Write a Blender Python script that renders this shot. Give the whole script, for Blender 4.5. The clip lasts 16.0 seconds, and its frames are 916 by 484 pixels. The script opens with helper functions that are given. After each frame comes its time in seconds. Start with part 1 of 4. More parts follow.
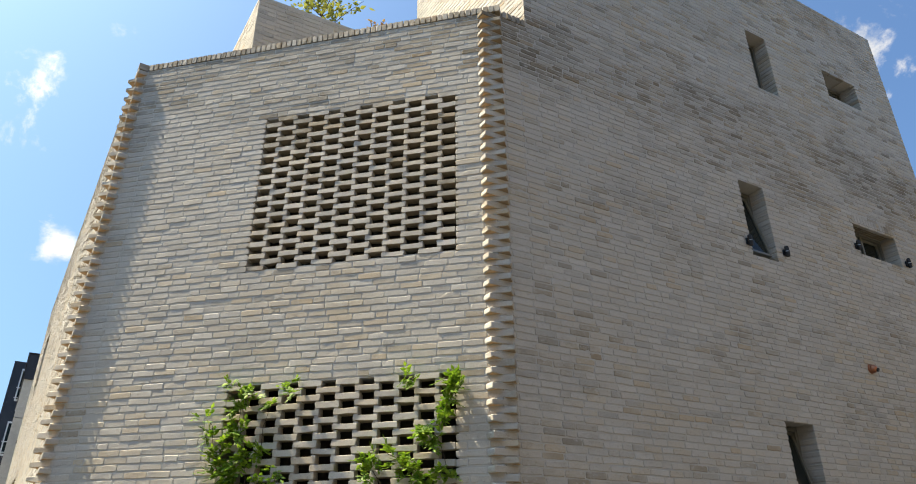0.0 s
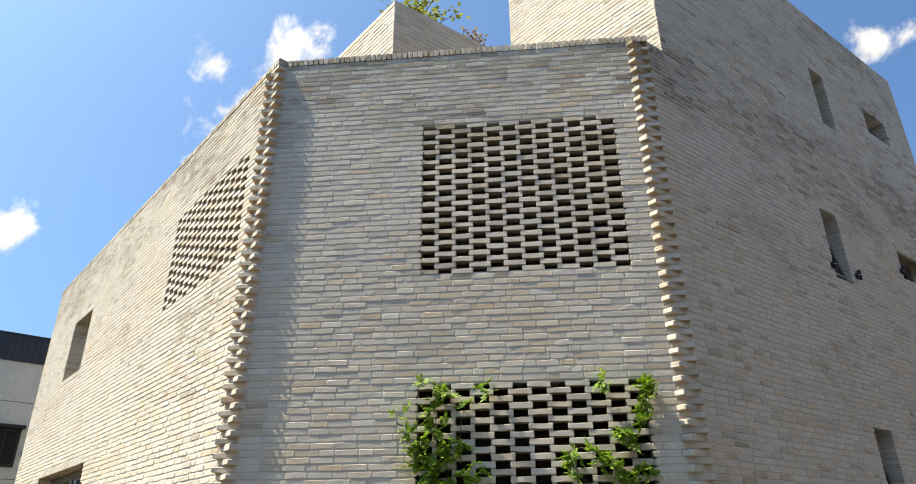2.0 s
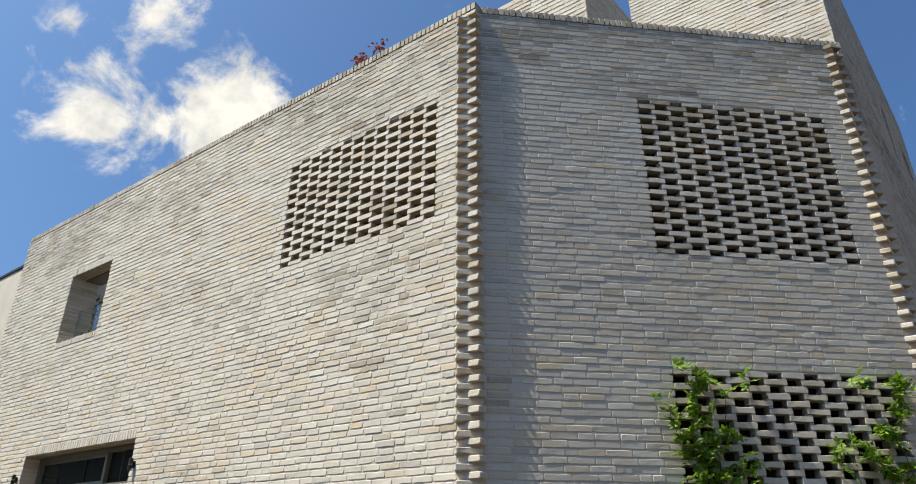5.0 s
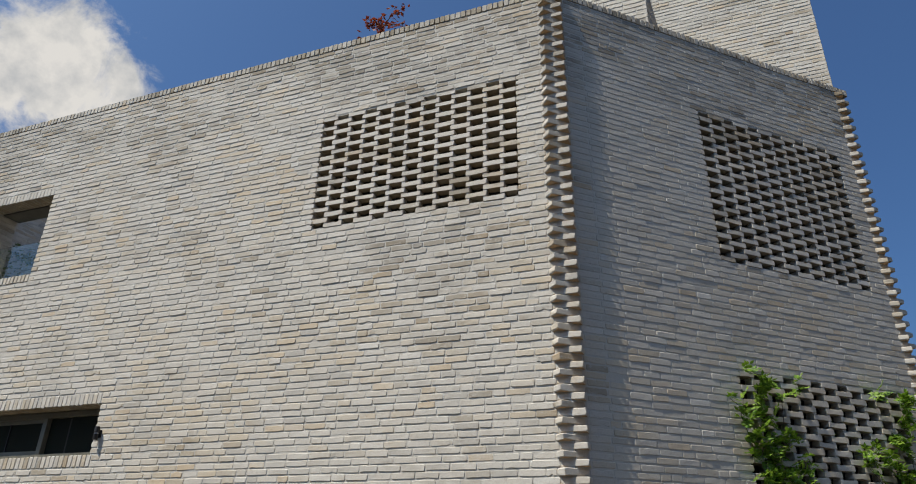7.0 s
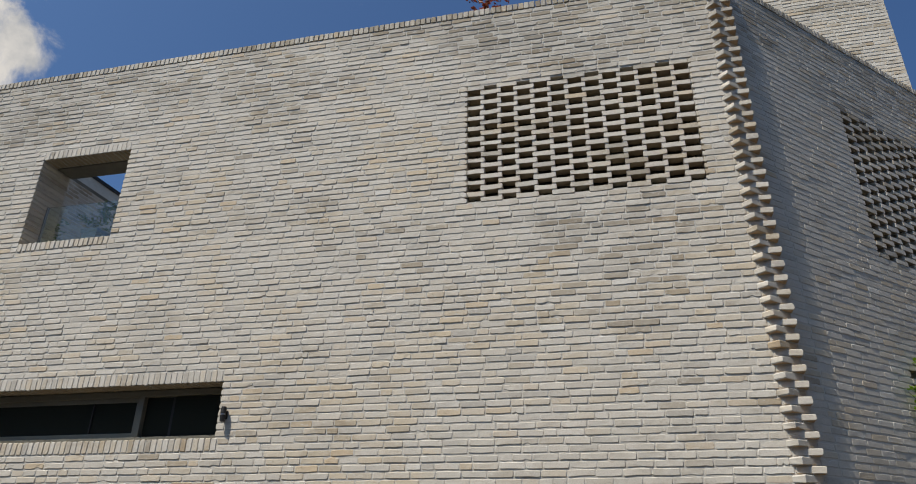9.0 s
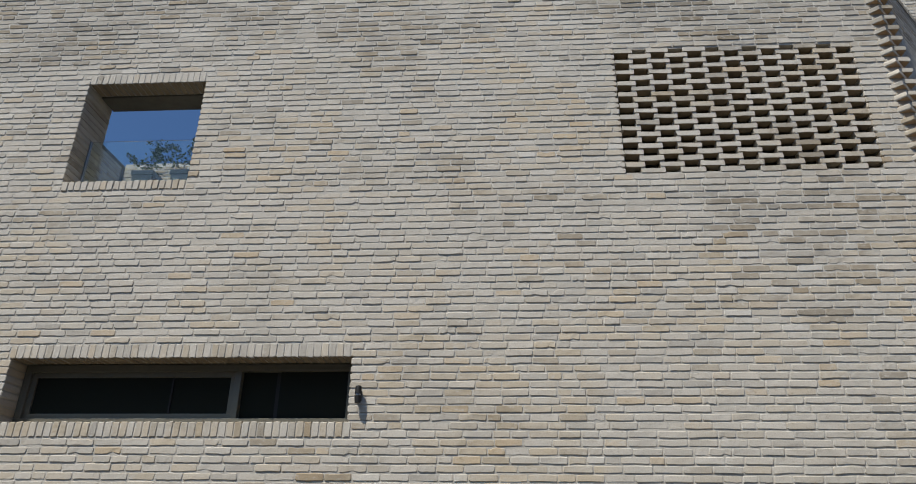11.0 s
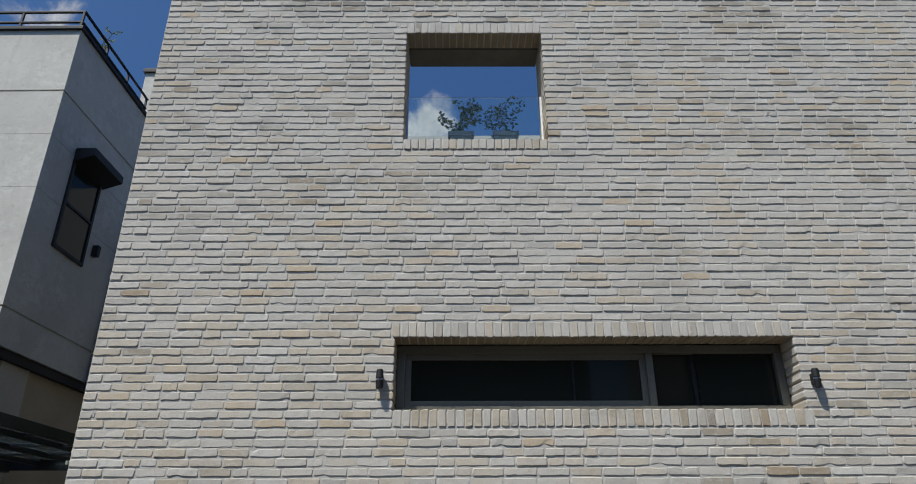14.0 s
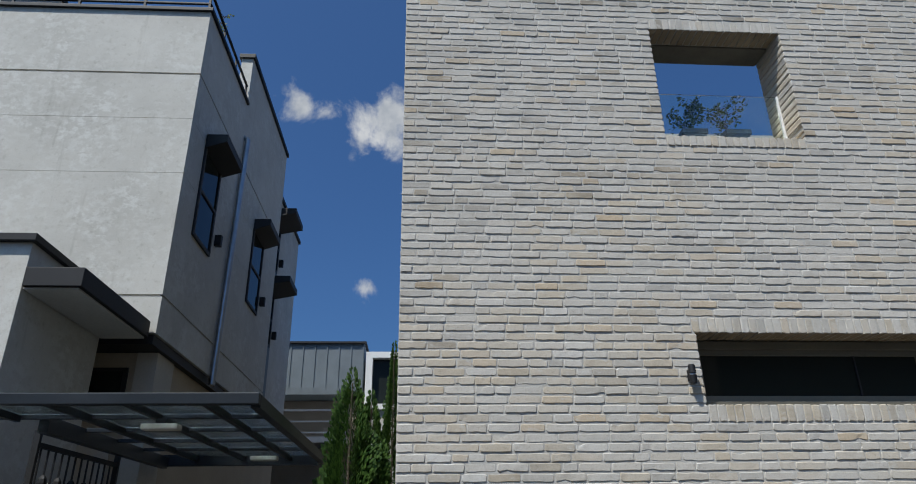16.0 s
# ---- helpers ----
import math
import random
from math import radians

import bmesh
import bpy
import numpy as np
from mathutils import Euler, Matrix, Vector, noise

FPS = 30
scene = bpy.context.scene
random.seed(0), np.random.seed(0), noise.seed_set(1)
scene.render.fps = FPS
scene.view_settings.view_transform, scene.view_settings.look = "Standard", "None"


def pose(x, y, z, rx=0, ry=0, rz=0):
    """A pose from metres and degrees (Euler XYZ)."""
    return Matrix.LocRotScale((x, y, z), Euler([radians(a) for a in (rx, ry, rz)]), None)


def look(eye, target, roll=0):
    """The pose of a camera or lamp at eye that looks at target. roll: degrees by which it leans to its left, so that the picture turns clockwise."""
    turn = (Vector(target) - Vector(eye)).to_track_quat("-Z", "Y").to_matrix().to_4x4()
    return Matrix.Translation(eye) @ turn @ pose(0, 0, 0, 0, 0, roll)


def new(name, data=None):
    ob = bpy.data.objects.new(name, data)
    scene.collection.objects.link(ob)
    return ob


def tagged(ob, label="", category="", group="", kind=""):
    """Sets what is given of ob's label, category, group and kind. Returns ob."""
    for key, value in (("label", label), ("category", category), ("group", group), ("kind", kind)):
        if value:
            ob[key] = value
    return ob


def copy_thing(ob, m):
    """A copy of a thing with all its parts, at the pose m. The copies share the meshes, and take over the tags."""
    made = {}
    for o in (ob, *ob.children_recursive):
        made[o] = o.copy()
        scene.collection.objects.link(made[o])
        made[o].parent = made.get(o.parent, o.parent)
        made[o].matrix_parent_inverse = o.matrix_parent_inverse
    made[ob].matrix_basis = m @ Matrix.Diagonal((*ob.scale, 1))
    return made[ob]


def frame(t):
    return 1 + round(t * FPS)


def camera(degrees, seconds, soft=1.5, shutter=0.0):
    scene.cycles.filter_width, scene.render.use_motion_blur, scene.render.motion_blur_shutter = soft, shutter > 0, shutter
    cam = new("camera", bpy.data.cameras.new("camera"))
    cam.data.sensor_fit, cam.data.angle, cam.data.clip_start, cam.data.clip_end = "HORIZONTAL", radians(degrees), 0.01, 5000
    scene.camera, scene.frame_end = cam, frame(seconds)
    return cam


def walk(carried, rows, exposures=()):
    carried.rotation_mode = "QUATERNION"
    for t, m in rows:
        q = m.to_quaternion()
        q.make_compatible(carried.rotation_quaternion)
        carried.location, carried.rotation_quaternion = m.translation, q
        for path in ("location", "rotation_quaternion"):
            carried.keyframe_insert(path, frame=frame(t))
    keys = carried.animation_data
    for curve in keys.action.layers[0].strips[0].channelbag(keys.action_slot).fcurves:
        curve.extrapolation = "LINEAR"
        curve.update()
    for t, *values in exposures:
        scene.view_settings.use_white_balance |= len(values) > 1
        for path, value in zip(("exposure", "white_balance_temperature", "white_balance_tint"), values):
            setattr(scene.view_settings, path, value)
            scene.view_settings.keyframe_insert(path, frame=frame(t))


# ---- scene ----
cam = camera(67.9, 16.0, 1.0)
PATH = [
    (0, (0.227, 0.199, 1.715), (1.207, 1.71, 2.586), -0.4),
    (0.5, (-0.386, 0.367, 1.73), (0.658, 1.834, 2.6), -0.4),
    (1, (-0.964, 0.605, 1.74), (0.136, 2.039, 2.596), -0.3),
    (1.5, (-1.553, 0.893, 1.738), (-0.43, 2.311, 2.591), -0.4),
    (2, (-2.044, 1.284, 1.74), (-0.873, 2.67, 2.582), -0.4),
    (2.5, (-2.496, 1.74, 1.717), (-1.295, 3.098, 2.56), -0.4),
    (3, (-2.837, 2.257, 1.708), (-1.577, 3.565, 2.545), -0.3),
    (3.5, (-3.17, 2.787, 1.682), (-1.865, 4.047, 2.523), -0.2),
    (4, (-3.431, 3.331, 1.672), (-2.062, 4.523, 2.512), -0.1),
    (4.5, (-3.777, 3.863, 1.673), (-2.368, 5.008, 2.513), -0.1),
    (4.7, (-3.905, 4.072, 1.679), (-2.483, 5.198, 2.522), -0.0),
    (6.8, (-4.887, 6.319, 1.621), (-3.227, 7.042, 2.471), 1.1),
    (7, (-4.957, 6.553, 1.61), (-3.273, 7.23, 2.452), 1.0),
    (7.5, (-5.14, 7.191, 1.622), (-3.425, 7.795, 2.455), 0.9),
    (8, (-5.222, 7.828, 1.552), (-3.493, 8.371, 2.398), 0.8),
    (8.5, (-5.34, 8.46, 1.586), (-3.59, 8.953, 2.421), 0.8),
    (9, (-5.347, 9.066, 1.551), (-3.583, 9.502, 2.387), 0.7),
    (9.2, (-5.326, 9.318, 1.557), (-3.553, 9.713, 2.394), 0.7),
    (11.5, (-4.845, 12.145, 1.618), (-3.021, 12.238, 2.434), 0.5),
    (12, (-4.665, 12.768, 1.603), (-2.842, 12.819, 2.423), 0.3),
    (12.5, (-4.516, 13.454, 1.598), (-2.697, 13.467, 2.428), 0.1),
    (13, (-4.441, 13.987, 1.601), (-2.623, 14.03, 2.433), 0.0),
    (13.5, (-4.425, 14.635, 1.632), (-2.602, 14.658, 2.453), -0.1),
    (14, (-4.432, 15.263, 1.622), (-2.609, 15.276, 2.444), -0.2),
    (14.5, (-4.466, 15.921, 1.641), (-2.639, 15.916, 2.455), -0.5),
    (15, (-4.449, 16.58, 1.638), (-2.622, 16.56, 2.452), -0.6),
    (15.5, (-4.411, 17.213, 1.654), (-2.583, 17.16, 2.464), -0.8),
    (16, (-4.354, 17.815, 1.644), (-2.528, 17.705, 2.452), -0.8),
]
EXPOSURES = [(0.0, 1.35, 8900, 7), (1.0, 1.27, 8600, 7), (2.0, 1.28, 8450, 7), (3.0, 1.00, 8100, 7), (3.5, 0.85, 7950, 7), (4.5, 0.74, 7700, 7), (7.0, 0.13, 7200, 9), (9.0, 0.04, 7350, 10), (12.5, -0.12, 6950, 9), (16.0, -0.10, 6450, 8)]
walk(cam, [(t, look(eye, target, roll)) for t, eye, target, roll in PATH], EXPOSURES)

# ---- sky and sun ----
SUN_AZ = Vector((-0.793, 0.609, 0.0))   # where the sun stands, on the plan
SUN_EL = 60.5
world = bpy.data.worlds.new("sky")
scene.world = world
world.use_nodes = True


def sky_nodes():
    nt = world.node_tree
    nt.nodes.clear()
    out = nt.nodes.new("ShaderNodeOutputWorld")
    bg = nt.nodes.new("ShaderNodeBackground")
    sky = nt.nodes.new("ShaderNodeTexSky")
    sky.sky_type = "NISHITA"
    sky.sun_disc = False
    sky.sun_elevation = radians(SUN_EL)
    sky.sun_rotation = math.atan2(SUN_AZ.x, SUN_AZ.y)
    sky.air_density, sky.dust_density, sky.ozone_density = 1.0, 4.0, 3.0
    bg.inputs["Strength"].default_value = 0.080
    co = nt.nodes.new("ShaderNodeTexCoord")
    wisps = nt.nodes.new("ShaderNodeTexNoise")
    wisps.inputs["Scale"].default_value = 11.0
    wisps.inputs["Detail"].default_value = 9.0
    wisps.inputs["Roughness"].default_value = 0.62
    wisps.inputs["Distortion"].default_value = 0.35
    nt.links.new(co.outputs["Generated"], wisps.inputs["Vector"])
    # single fair-weather clouds: direction, half width in degrees, density
    clouds = [((0.768, 0.285, 0.573), 2.9, 0.95), ((0.00, 0.925, 0.38), 2.0, 0.8), ((0.05, 0.925, 0.375), 2.6, 0.95),
              ((0.13, 0.81, 0.57), 1.3, 0.6), ((0.31, 0.71, 0.63), 4.2, 0.9), ((0.36, 0.735, 0.575), 3.0, 0.8),
              ((0.30, 0.80, 0.515), 4.8, 1.0), ((0.23, 0.77, 0.596), 2.0, 0.6), ((0.22, 0.90, 0.373), 1.8, 0.55), ((0.43, 0.73, 0.53), 7.0, 1.15),
              ((0.365, 0.765, 0.523), 3.6, 1.0), ((0.50, 0.67, 0.55), 3.0, 0.95), ((0.38, 0.72, 0.58), 3.0, 0.8),
              ((0.822, 0.04, 0.560), 2.9, 0.95), ((0.826, 0.085, 0.555), 2.8, 0.9), ((0.822, 0.13, 0.560), 2.4, 0.85), ((0.815, 0.165, 0.563), 1.8, 0.75), ((0.938, 0.08, 0.338), 1.5, 0.9), ((0.64, 0.49, 0.59), 3.0, 0.8),
               ((-0.2, 0.8, 0.5), 9.0, 0.8), ((-0.7, -0.5, 0.5), 12.0, 0.8), ((0.3, -0.8, 0.45), 10.0, 0.8)]
    total = None
    for way, half, dense in clouds:
        dot = nt.nodes.new("ShaderNodeVectorMath")
        dot.operation = "DOT_PRODUCT"
        dot.inputs[1].default_value = Vector(way).normalized()
        nt.links.new(co.outputs["Generated"], dot.inputs[0])
        turn = nt.nodes.new("ShaderNodeMath")
        turn.operation = "ARCCOSINE"
        nt.links.new(dot.outputs["Value"], turn.inputs[0])
        rng = nt.nodes.new("ShaderNodeMapRange")
        rng.inputs["From Min"].default_value = radians(half * 1.7)
        rng.inputs["From Max"].default_value = radians(half * 0.1)
        rng.inputs["To Max"].default_value = dense
        nt.links.new(turn.outputs[0], rng.inputs["Value"])
        if total is None:
            total = rng.outputs[0]
        else:
            mx = nt.nodes.new("ShaderNodeMath")
            mx.operation = "MAXIMUM"
            nt.links.new(total, mx.inputs[0])
            nt.links.new(rng.outputs[0], mx.inputs[1])
            total = mx.outputs[0]
    add = nt.nodes.new("ShaderNodeMath")
    add.operation = "MULTIPLY_ADD"
    add.inputs[1].default_value = 0.42
    nt.links.new(total, add.inputs[0])
    nt.links.new(wisps.outputs["Fac"], add.inputs[2])
    edge = nt.nodes.new("ShaderNodeMapRange")
    edge.interpolation_type = "SMOOTHSTEP"
    edge.inputs["From Min"].default_value = 0.69
    edge.inputs["From Max"].default_value = 0.91
    nt.links.new(add.outputs[0], edge.inputs["Value"])
    mix = nt.nodes.new("ShaderNodeMix")
    mix.data_type = "RGBA"
    billow = nt.nodes.new("ShaderNodeTexNoise")
    billow.inputs["Scale"].default_value = 19.0
    billow.inputs["Detail"].default_value = 7.0
    billow.inputs["Roughness"].default_value = 0.6
    nt.links.new(co.outputs["Generated"], billow.inputs["Vector"])
    shade = nt.nodes.new("ShaderNodeValToRGB")
    shade.color_ramp.elements[0].position, shade.color_ramp.elements[0].color = 0.36, (5.2, 5.6, 6.3, 1)
    shade.color_ramp.elements[1].position, shade.color_ramp.elements[1].color = 0.62, (8.0, 8.15, 8.5, 1)
    nt.links.new(billow.outputs["Fac"], shade.inputs["Fac"])
    nt.links.new(shade.outputs["Color"], mix.inputs["B"])
    nt.links.new(edge.outputs[0], mix.inputs["Factor"])
    deep = nt.nodes.new("ShaderNodeMix")
    deep.data_type, deep.blend_type = "RGBA", "MULTIPLY"
    deep.inputs["Factor"].default_value = 1.0
    deep.inputs["B"].default_value = (0.55, 0.93, 1.40, 1)
    nt.links.new(sky.outputs[0], deep.inputs["A"])
    nt.links.new(deep.outputs["Result"], mix.inputs["A"])
    nt.links.new(mix.outputs["Result"], bg.inputs["Color"])
    nt.links.new(bg.outputs[0], out.inputs["Surface"])


sky_nodes()
sun_data = bpy.data.lights.new("sun", "SUN")
sun_data.energy, sun_data.angle, sun_data.color = 5.0, radians(0.53), (1.0, 0.955, 0.895)
sun = new("sun", sun_data)
sun_way = SUN_AZ.normalized() * math.cos(radians(SUN_EL)) + Vector((0, 0, math.sin(radians(SUN_EL))))
sun.matrix_world = look(tuple(sun_way * 60), (0, 0, 0))


# ---- materials ----
def material(name, rough=0.8, metal=0.0):
    m = bpy.data.materials.new(name)
    m.use_nodes = True
    nt = m.node_tree
    b = nt.nodes["Principled BSDF"]
    b.inputs["Roughness"].default_value = rough
    b.inputs["Metallic"].default_value = metal
    return m, nt, b


def ramp(nt, fac, stops):
    r = nt.nodes.new("ShaderNodeValToRGB")
    e = r.color_ramp.elements
    while len(e) < len(stops):
        e.new(0.5)
    for el, (p, c) in zip(e, stops):
        el.position, el.color = p, (*c, 1)
    nt.links.new(fac, r.inputs[0])
    return r.outputs[0]


def noise_tex(nt, scale, detail=4.0, rough=0.55, stretch=None):
    g = nt.nodes.new("ShaderNodeNewGeometry")
    n = nt.nodes.new("ShaderNodeTexNoise")
    n.inputs["Scale"].default_value, n.inputs["Detail"].default_value, n.inputs["Roughness"].default_value = scale, detail, rough
    src = g.outputs["Position"]
    if stretch:
        mp = nt.nodes.new("ShaderNodeMapping")
        mp.inputs["Scale"].default_value = stretch
        nt.links.new(src, mp.inputs["Vector"])
        src = mp.outputs[0]
    nt.links.new(src, n.inputs["Vector"])
    return n.outputs["Fac"]


def mixed(nt, a, b, fac, mode="MIX"):
    m = nt.nodes.new("ShaderNodeMix")
    m.data_type, m.blend_type = "RGBA", mode
    for key, v in (("A", a), ("B", b), ("Factor", fac)):
        if isinstance(v, (int, float)):
            m.inputs[key].default_value = v
        elif isinstance(v, tuple):
            m.inputs[key].default_value = (*v, 1)
        else:
            nt.links.new(v, m.inputs[key])
    return m.outputs["Result"]


def bumped(nt, b, height, strength, dist):
    bp = nt.nodes.new("ShaderNodeBump")
    bp.inputs["Strength"].default_value, bp.inputs["Distance"].default_value = strength, dist
    nt.links.new(height, bp.inputs["Height"])
    nt.links.new(bp.outputs[0], b.inputs["Normal"])


def span(nt, value, a, b, lo=0.0, hi=1.0):
    r = nt.nodes.new("ShaderNodeMapRange")
    for key, v in (("From Min", a), ("From Max", b), ("To Min", lo), ("To Max", hi)):
        r.inputs[key].default_value = v
    nt.links.new(value, r.inputs["Value"])
    return r.outputs[0]


def maths(nt, kind, a, b):
    m = nt.nodes.new("ShaderNodeMath")
    m.operation = kind
    for slot, v in zip(m.inputs, (a, b)):
        if isinstance(v, (int, float)):
            slot.default_value = v
        else:
            nt.links.new(v, slot)
    return m.outputs[0]


def brick_material():
    """Pale handmade brick: each one its own tone, dark and buff ones in drifts, smears of mortar, sooty near the copings."""
    m, nt, b = material("brick", 0.9)
    geo = nt.nodes.new("ShaderNodeNewGeometry")
    info = nt.nodes.new("ShaderNodeObjectInfo")
    one = maths(nt, "FRACT", maths(nt, "ADD", geo.outputs["Random Per Island"], info.outputs["Random"]), 0.0)
    two = maths(nt, "FRACT", maths(nt, "MULTIPLY", one, 17.31), 0.0)
    three = maths(nt, "FRACT", maths(nt, "MULTIPLY", one, 61.7), 0.0)
    each = ramp(nt, one, [(0.0, (0.41, 0.395, 0.37)), (0.10, (0.475, 0.458, 0.428)), (0.28, (0.51, 0.492, 0.46)),
                          (0.50, (0.532, 0.514, 0.482)), (0.66, (0.505, 0.478, 0.436)), (0.80, (0.55, 0.535, 0.507)), (0.92, (0.515, 0.488, 0.445)), (0.945, (0.51, 0.425, 0.32)), (0.965, (0.52, 0.47, 0.40)),
                          (1.0, (0.58, 0.572, 0.552))])
    # buff and brown bricks gather in drifts
    drift = noise_tex(nt, 0.8, 3)
    buff = span(nt, maths(nt, "ADD", two, span(nt, drift, 0.36, 0.68, -0.40, 0.40)), 0.45, 1.15, 0.0, 0.9)
    tone = mixed(nt, each, (0.99, 0.90, 0.765), buff, "MULTIPLY")
    brown = span(nt, maths(nt, "ADD", three, span(nt, noise_tex(nt, 0.5, 4, 0.6), 0.42, 0.68, -0.16, 0.20)), 0.90, 1.02, 0.0, 0.85)
    tone = mixed(nt, tone, (0.66, 0.615, 0.55), brown, "MULTIPLY")
    # weathering under the copings and in loose patches
    place = nt.nodes.new("ShaderNodeSeparateXYZ")
    nt.links.new(geo.outputs["Position"], place.inputs[0])
    high = maths(nt, "ADD", span(nt, place.outputs["Z"], 5.7, 7.1, 0.0, 0.18), span(nt, place.outputs["Z"], 7.25, 7.7, 0.0, -0.18))
    high = maths(nt, "ADD", high, span(nt, place.outputs["Z"], 9.2, 10.3, 0.0, 0.13))
    patch = maths(nt, "ADD", noise_tex(nt, 0.75, 5, 0.68, (1.0, 1.0, 2.2)), high)
    worn = maths(nt, "MULTIPLY", span(nt, patch, 0.53, 0.72, 0.0, 1.0), span(nt, two, 0.0, 1.0, 0.25, 1.0))
    tone = mixed(nt, tone, (0.47, 0.45, 0.415), worn, "MULTIPLY")
    # thin mortar smears and a speckled face
    tone = mixed(nt, tone, (0.52, 0.51, 0.485), span(nt, noise_tex(nt, 13, 6, 0.72, (1.0, 1.0, 1.9)), 0.56, 0.66, 0.0, 0.75))
    tone = mixed(nt, tone, (0.62, 0.58, 0.53), span(nt, noise_tex(nt, 26, 5, 0.7, (1.0, 1.0, 1.6)), 0.57, 0.72, 0.0, 0.65), "MULTIPLY")
    tone = mixed(nt, tone, (1.0, 0.985, 0.945), 1.0, "MULTIPLY")
    grain = mixed(nt, tone, (0.72, 0.70, 0.67), span(nt, noise_tex(nt, 85, 5, 0.7), 0.45, 0.75, 0.0, 0.6), "MULTIPLY")
    nt.links.new(grain, b.inputs["Base Color"])
    bumped(nt, b, noise_tex(nt, 38, 8, 0.7), 0.6, 0.004)
    return m


def plain_material(name, dark, light, rough=0.85, scale=3.0, fine=60.0, bump=0.3, dist=0.004, metal=0.0, stretch=None):
    """A surface of two tones, mottled at a coarse and a fine scale."""
    m, nt, b = material(name, rough, metal)
    coarse = ramp(nt, noise_tex(nt, scale, 6, 0.6, stretch), [(0.3, dark), (0.7, light)])
    c = mixed(nt, coarse, tuple(0.82 for _ in range(3)), span(nt, noise_tex(nt, fine, 4, 0.6), 0.4, 0.75, 0.0, 0.6), "MULTIPLY")
    nt.links.new(c, b.inputs["Base Color"])
    bumped(nt, b, noise_tex(nt, fine, 6, 0.65), bump, dist)
    return m


def concrete_material():
    """Trowelled, sealed concrete: cloudy lighter and darker wipes, fine pits, a few drip marks."""
    m, nt, b = material("concrete", 0.8)
    c = ramp(nt, noise_tex(nt, 1.1, 5, 0.6), [(0.3, (0.45, 0.437, 0.395)), (0.7, (0.56, 0.545, 0.495))])
    wipe = span(nt, noise_tex(nt, 7.0, 7, 0.72, (1.0, 1.0, 1.5)), 0.47, 0.58)
    c = mixed(nt, c, (0.62, 0.62, 0.58), maths(nt, "MULTIPLY", wipe, span(nt, noise_tex(nt, 1.6, 3), 0.4, 0.65, 0.1, 0.75)))
    c = mixed(nt, c, (0.68, 0.66, 0.62), span(nt, noise_tex(nt, 16, 6, 0.7), 0.56, 0.70, 0.0, 0.55), "MULTIPLY")
    c = mixed(nt, c, (0.60, 0.58, 0.54), span(nt, noise_tex(nt, 5.0, 5, 0.6, (1.0, 1.0, 0.08)), 0.62, 0.75, 0.0, 0.5), "MULTIPLY")
    c = mixed(nt, c, (0.80, 0.79, 0.77), span(nt, noise_tex(nt, 90, 4, 0.6), 0.5, 0.75, 0.0, 0.6), "MULTIPLY")
    nt.links.new(c, b.inputs["Base Color"])
    bumped(nt, b, noise_tex(nt, 22, 7, 0.65), 0.3, 0.004)
    return m


def glass_material(name, tint, rough=0.02):
    m, nt, b = material(name, rough)
    b.inputs["Base Color"].default_value = (*tint, 1)
    b.inputs["Transmission Weight"].default_value = 1.0
    b.inputs["IOR"].default_value = 1.45
    return m


def leaf_material(name, dark, light):
    m, nt, b = material(name, 0.55)
    geo = nt.nodes.new("ShaderNodeNewGeometry")
    c = ramp(nt, geo.outputs["Random Per Island"], [(0.0, dark), (1.0, light)])
    nt.links.new(c, b.inputs["Base Color"])
    tr = nt.nodes.new("ShaderNodeBsdfTranslucent")
    nt.links.new(c, tr.inputs["Color"])
    mx = nt.nodes.new("ShaderNodeMixShader")
    mx.inputs[0].default_value = 0.35
    nt.links.new(b.outputs[0], mx.inputs[1])
    nt.links.new(tr.outputs[0], mx.inputs[2])
    nt.links.new(mx.outputs[0], nt.nodes["Material Output"].inputs["Surface"])
    return m


BRICK = brick_material()
MORTAR = plain_material("mortar", (0.43, 0.415, 0.38), (0.53, 0.51, 0.465), 0.95, 2.0, 90, 0.5, 0.004)
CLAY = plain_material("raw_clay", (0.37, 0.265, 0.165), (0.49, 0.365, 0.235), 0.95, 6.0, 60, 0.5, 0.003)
# darker copy of the raw clay: shade in lattice holes and under lintels
SHADE_CLAY = plain_material("shade_clay", (0.23, 0.185, 0.125), (0.33, 0.268, 0.185), 0.95, 6.0, 60, 0.5, 0.003)
# near black: shade behind the lattices is put into this plaster's colour
SHADE_PLASTER = plain_material("shade_dark_plaster", (0.05, 0.041, 0.028), (0.072, 0.06, 0.042), 0.9, 1.5, 40)
CONCRETE = concrete_material()
BEIGE = plain_material("beige_render", (0.44, 0.41, 0.35), (0.52, 0.49, 0.43), 0.85, 1.2, 40)
TAN = plain_material("tan_render", (0.36, 0.30, 0.22), (0.43, 0.365, 0.27), 0.85, 1.4, 40)
BROWN = plain_material("brown_render", (0.24, 0.20, 0.155), (0.30, 0.255, 0.20), 0.85, 1.4, 40)
SOFFIT = plain_material("soffit_board", (0.46, 0.45, 0.42), (0.54, 0.53, 0.50), 0.8, 1.5, 30, 0.1)
ASPHALT = plain_material("asphalt", (0.035, 0.035, 0.037), (0.055, 0.054, 0.052), 0.95, 0.8, 50, 0.6, 0.01)
PAVING = plain_material("paving", (0.06, 0.059, 0.057), (0.085, 0.083, 0.08), 0.9, 1.5, 40, 0.4, 0.005)
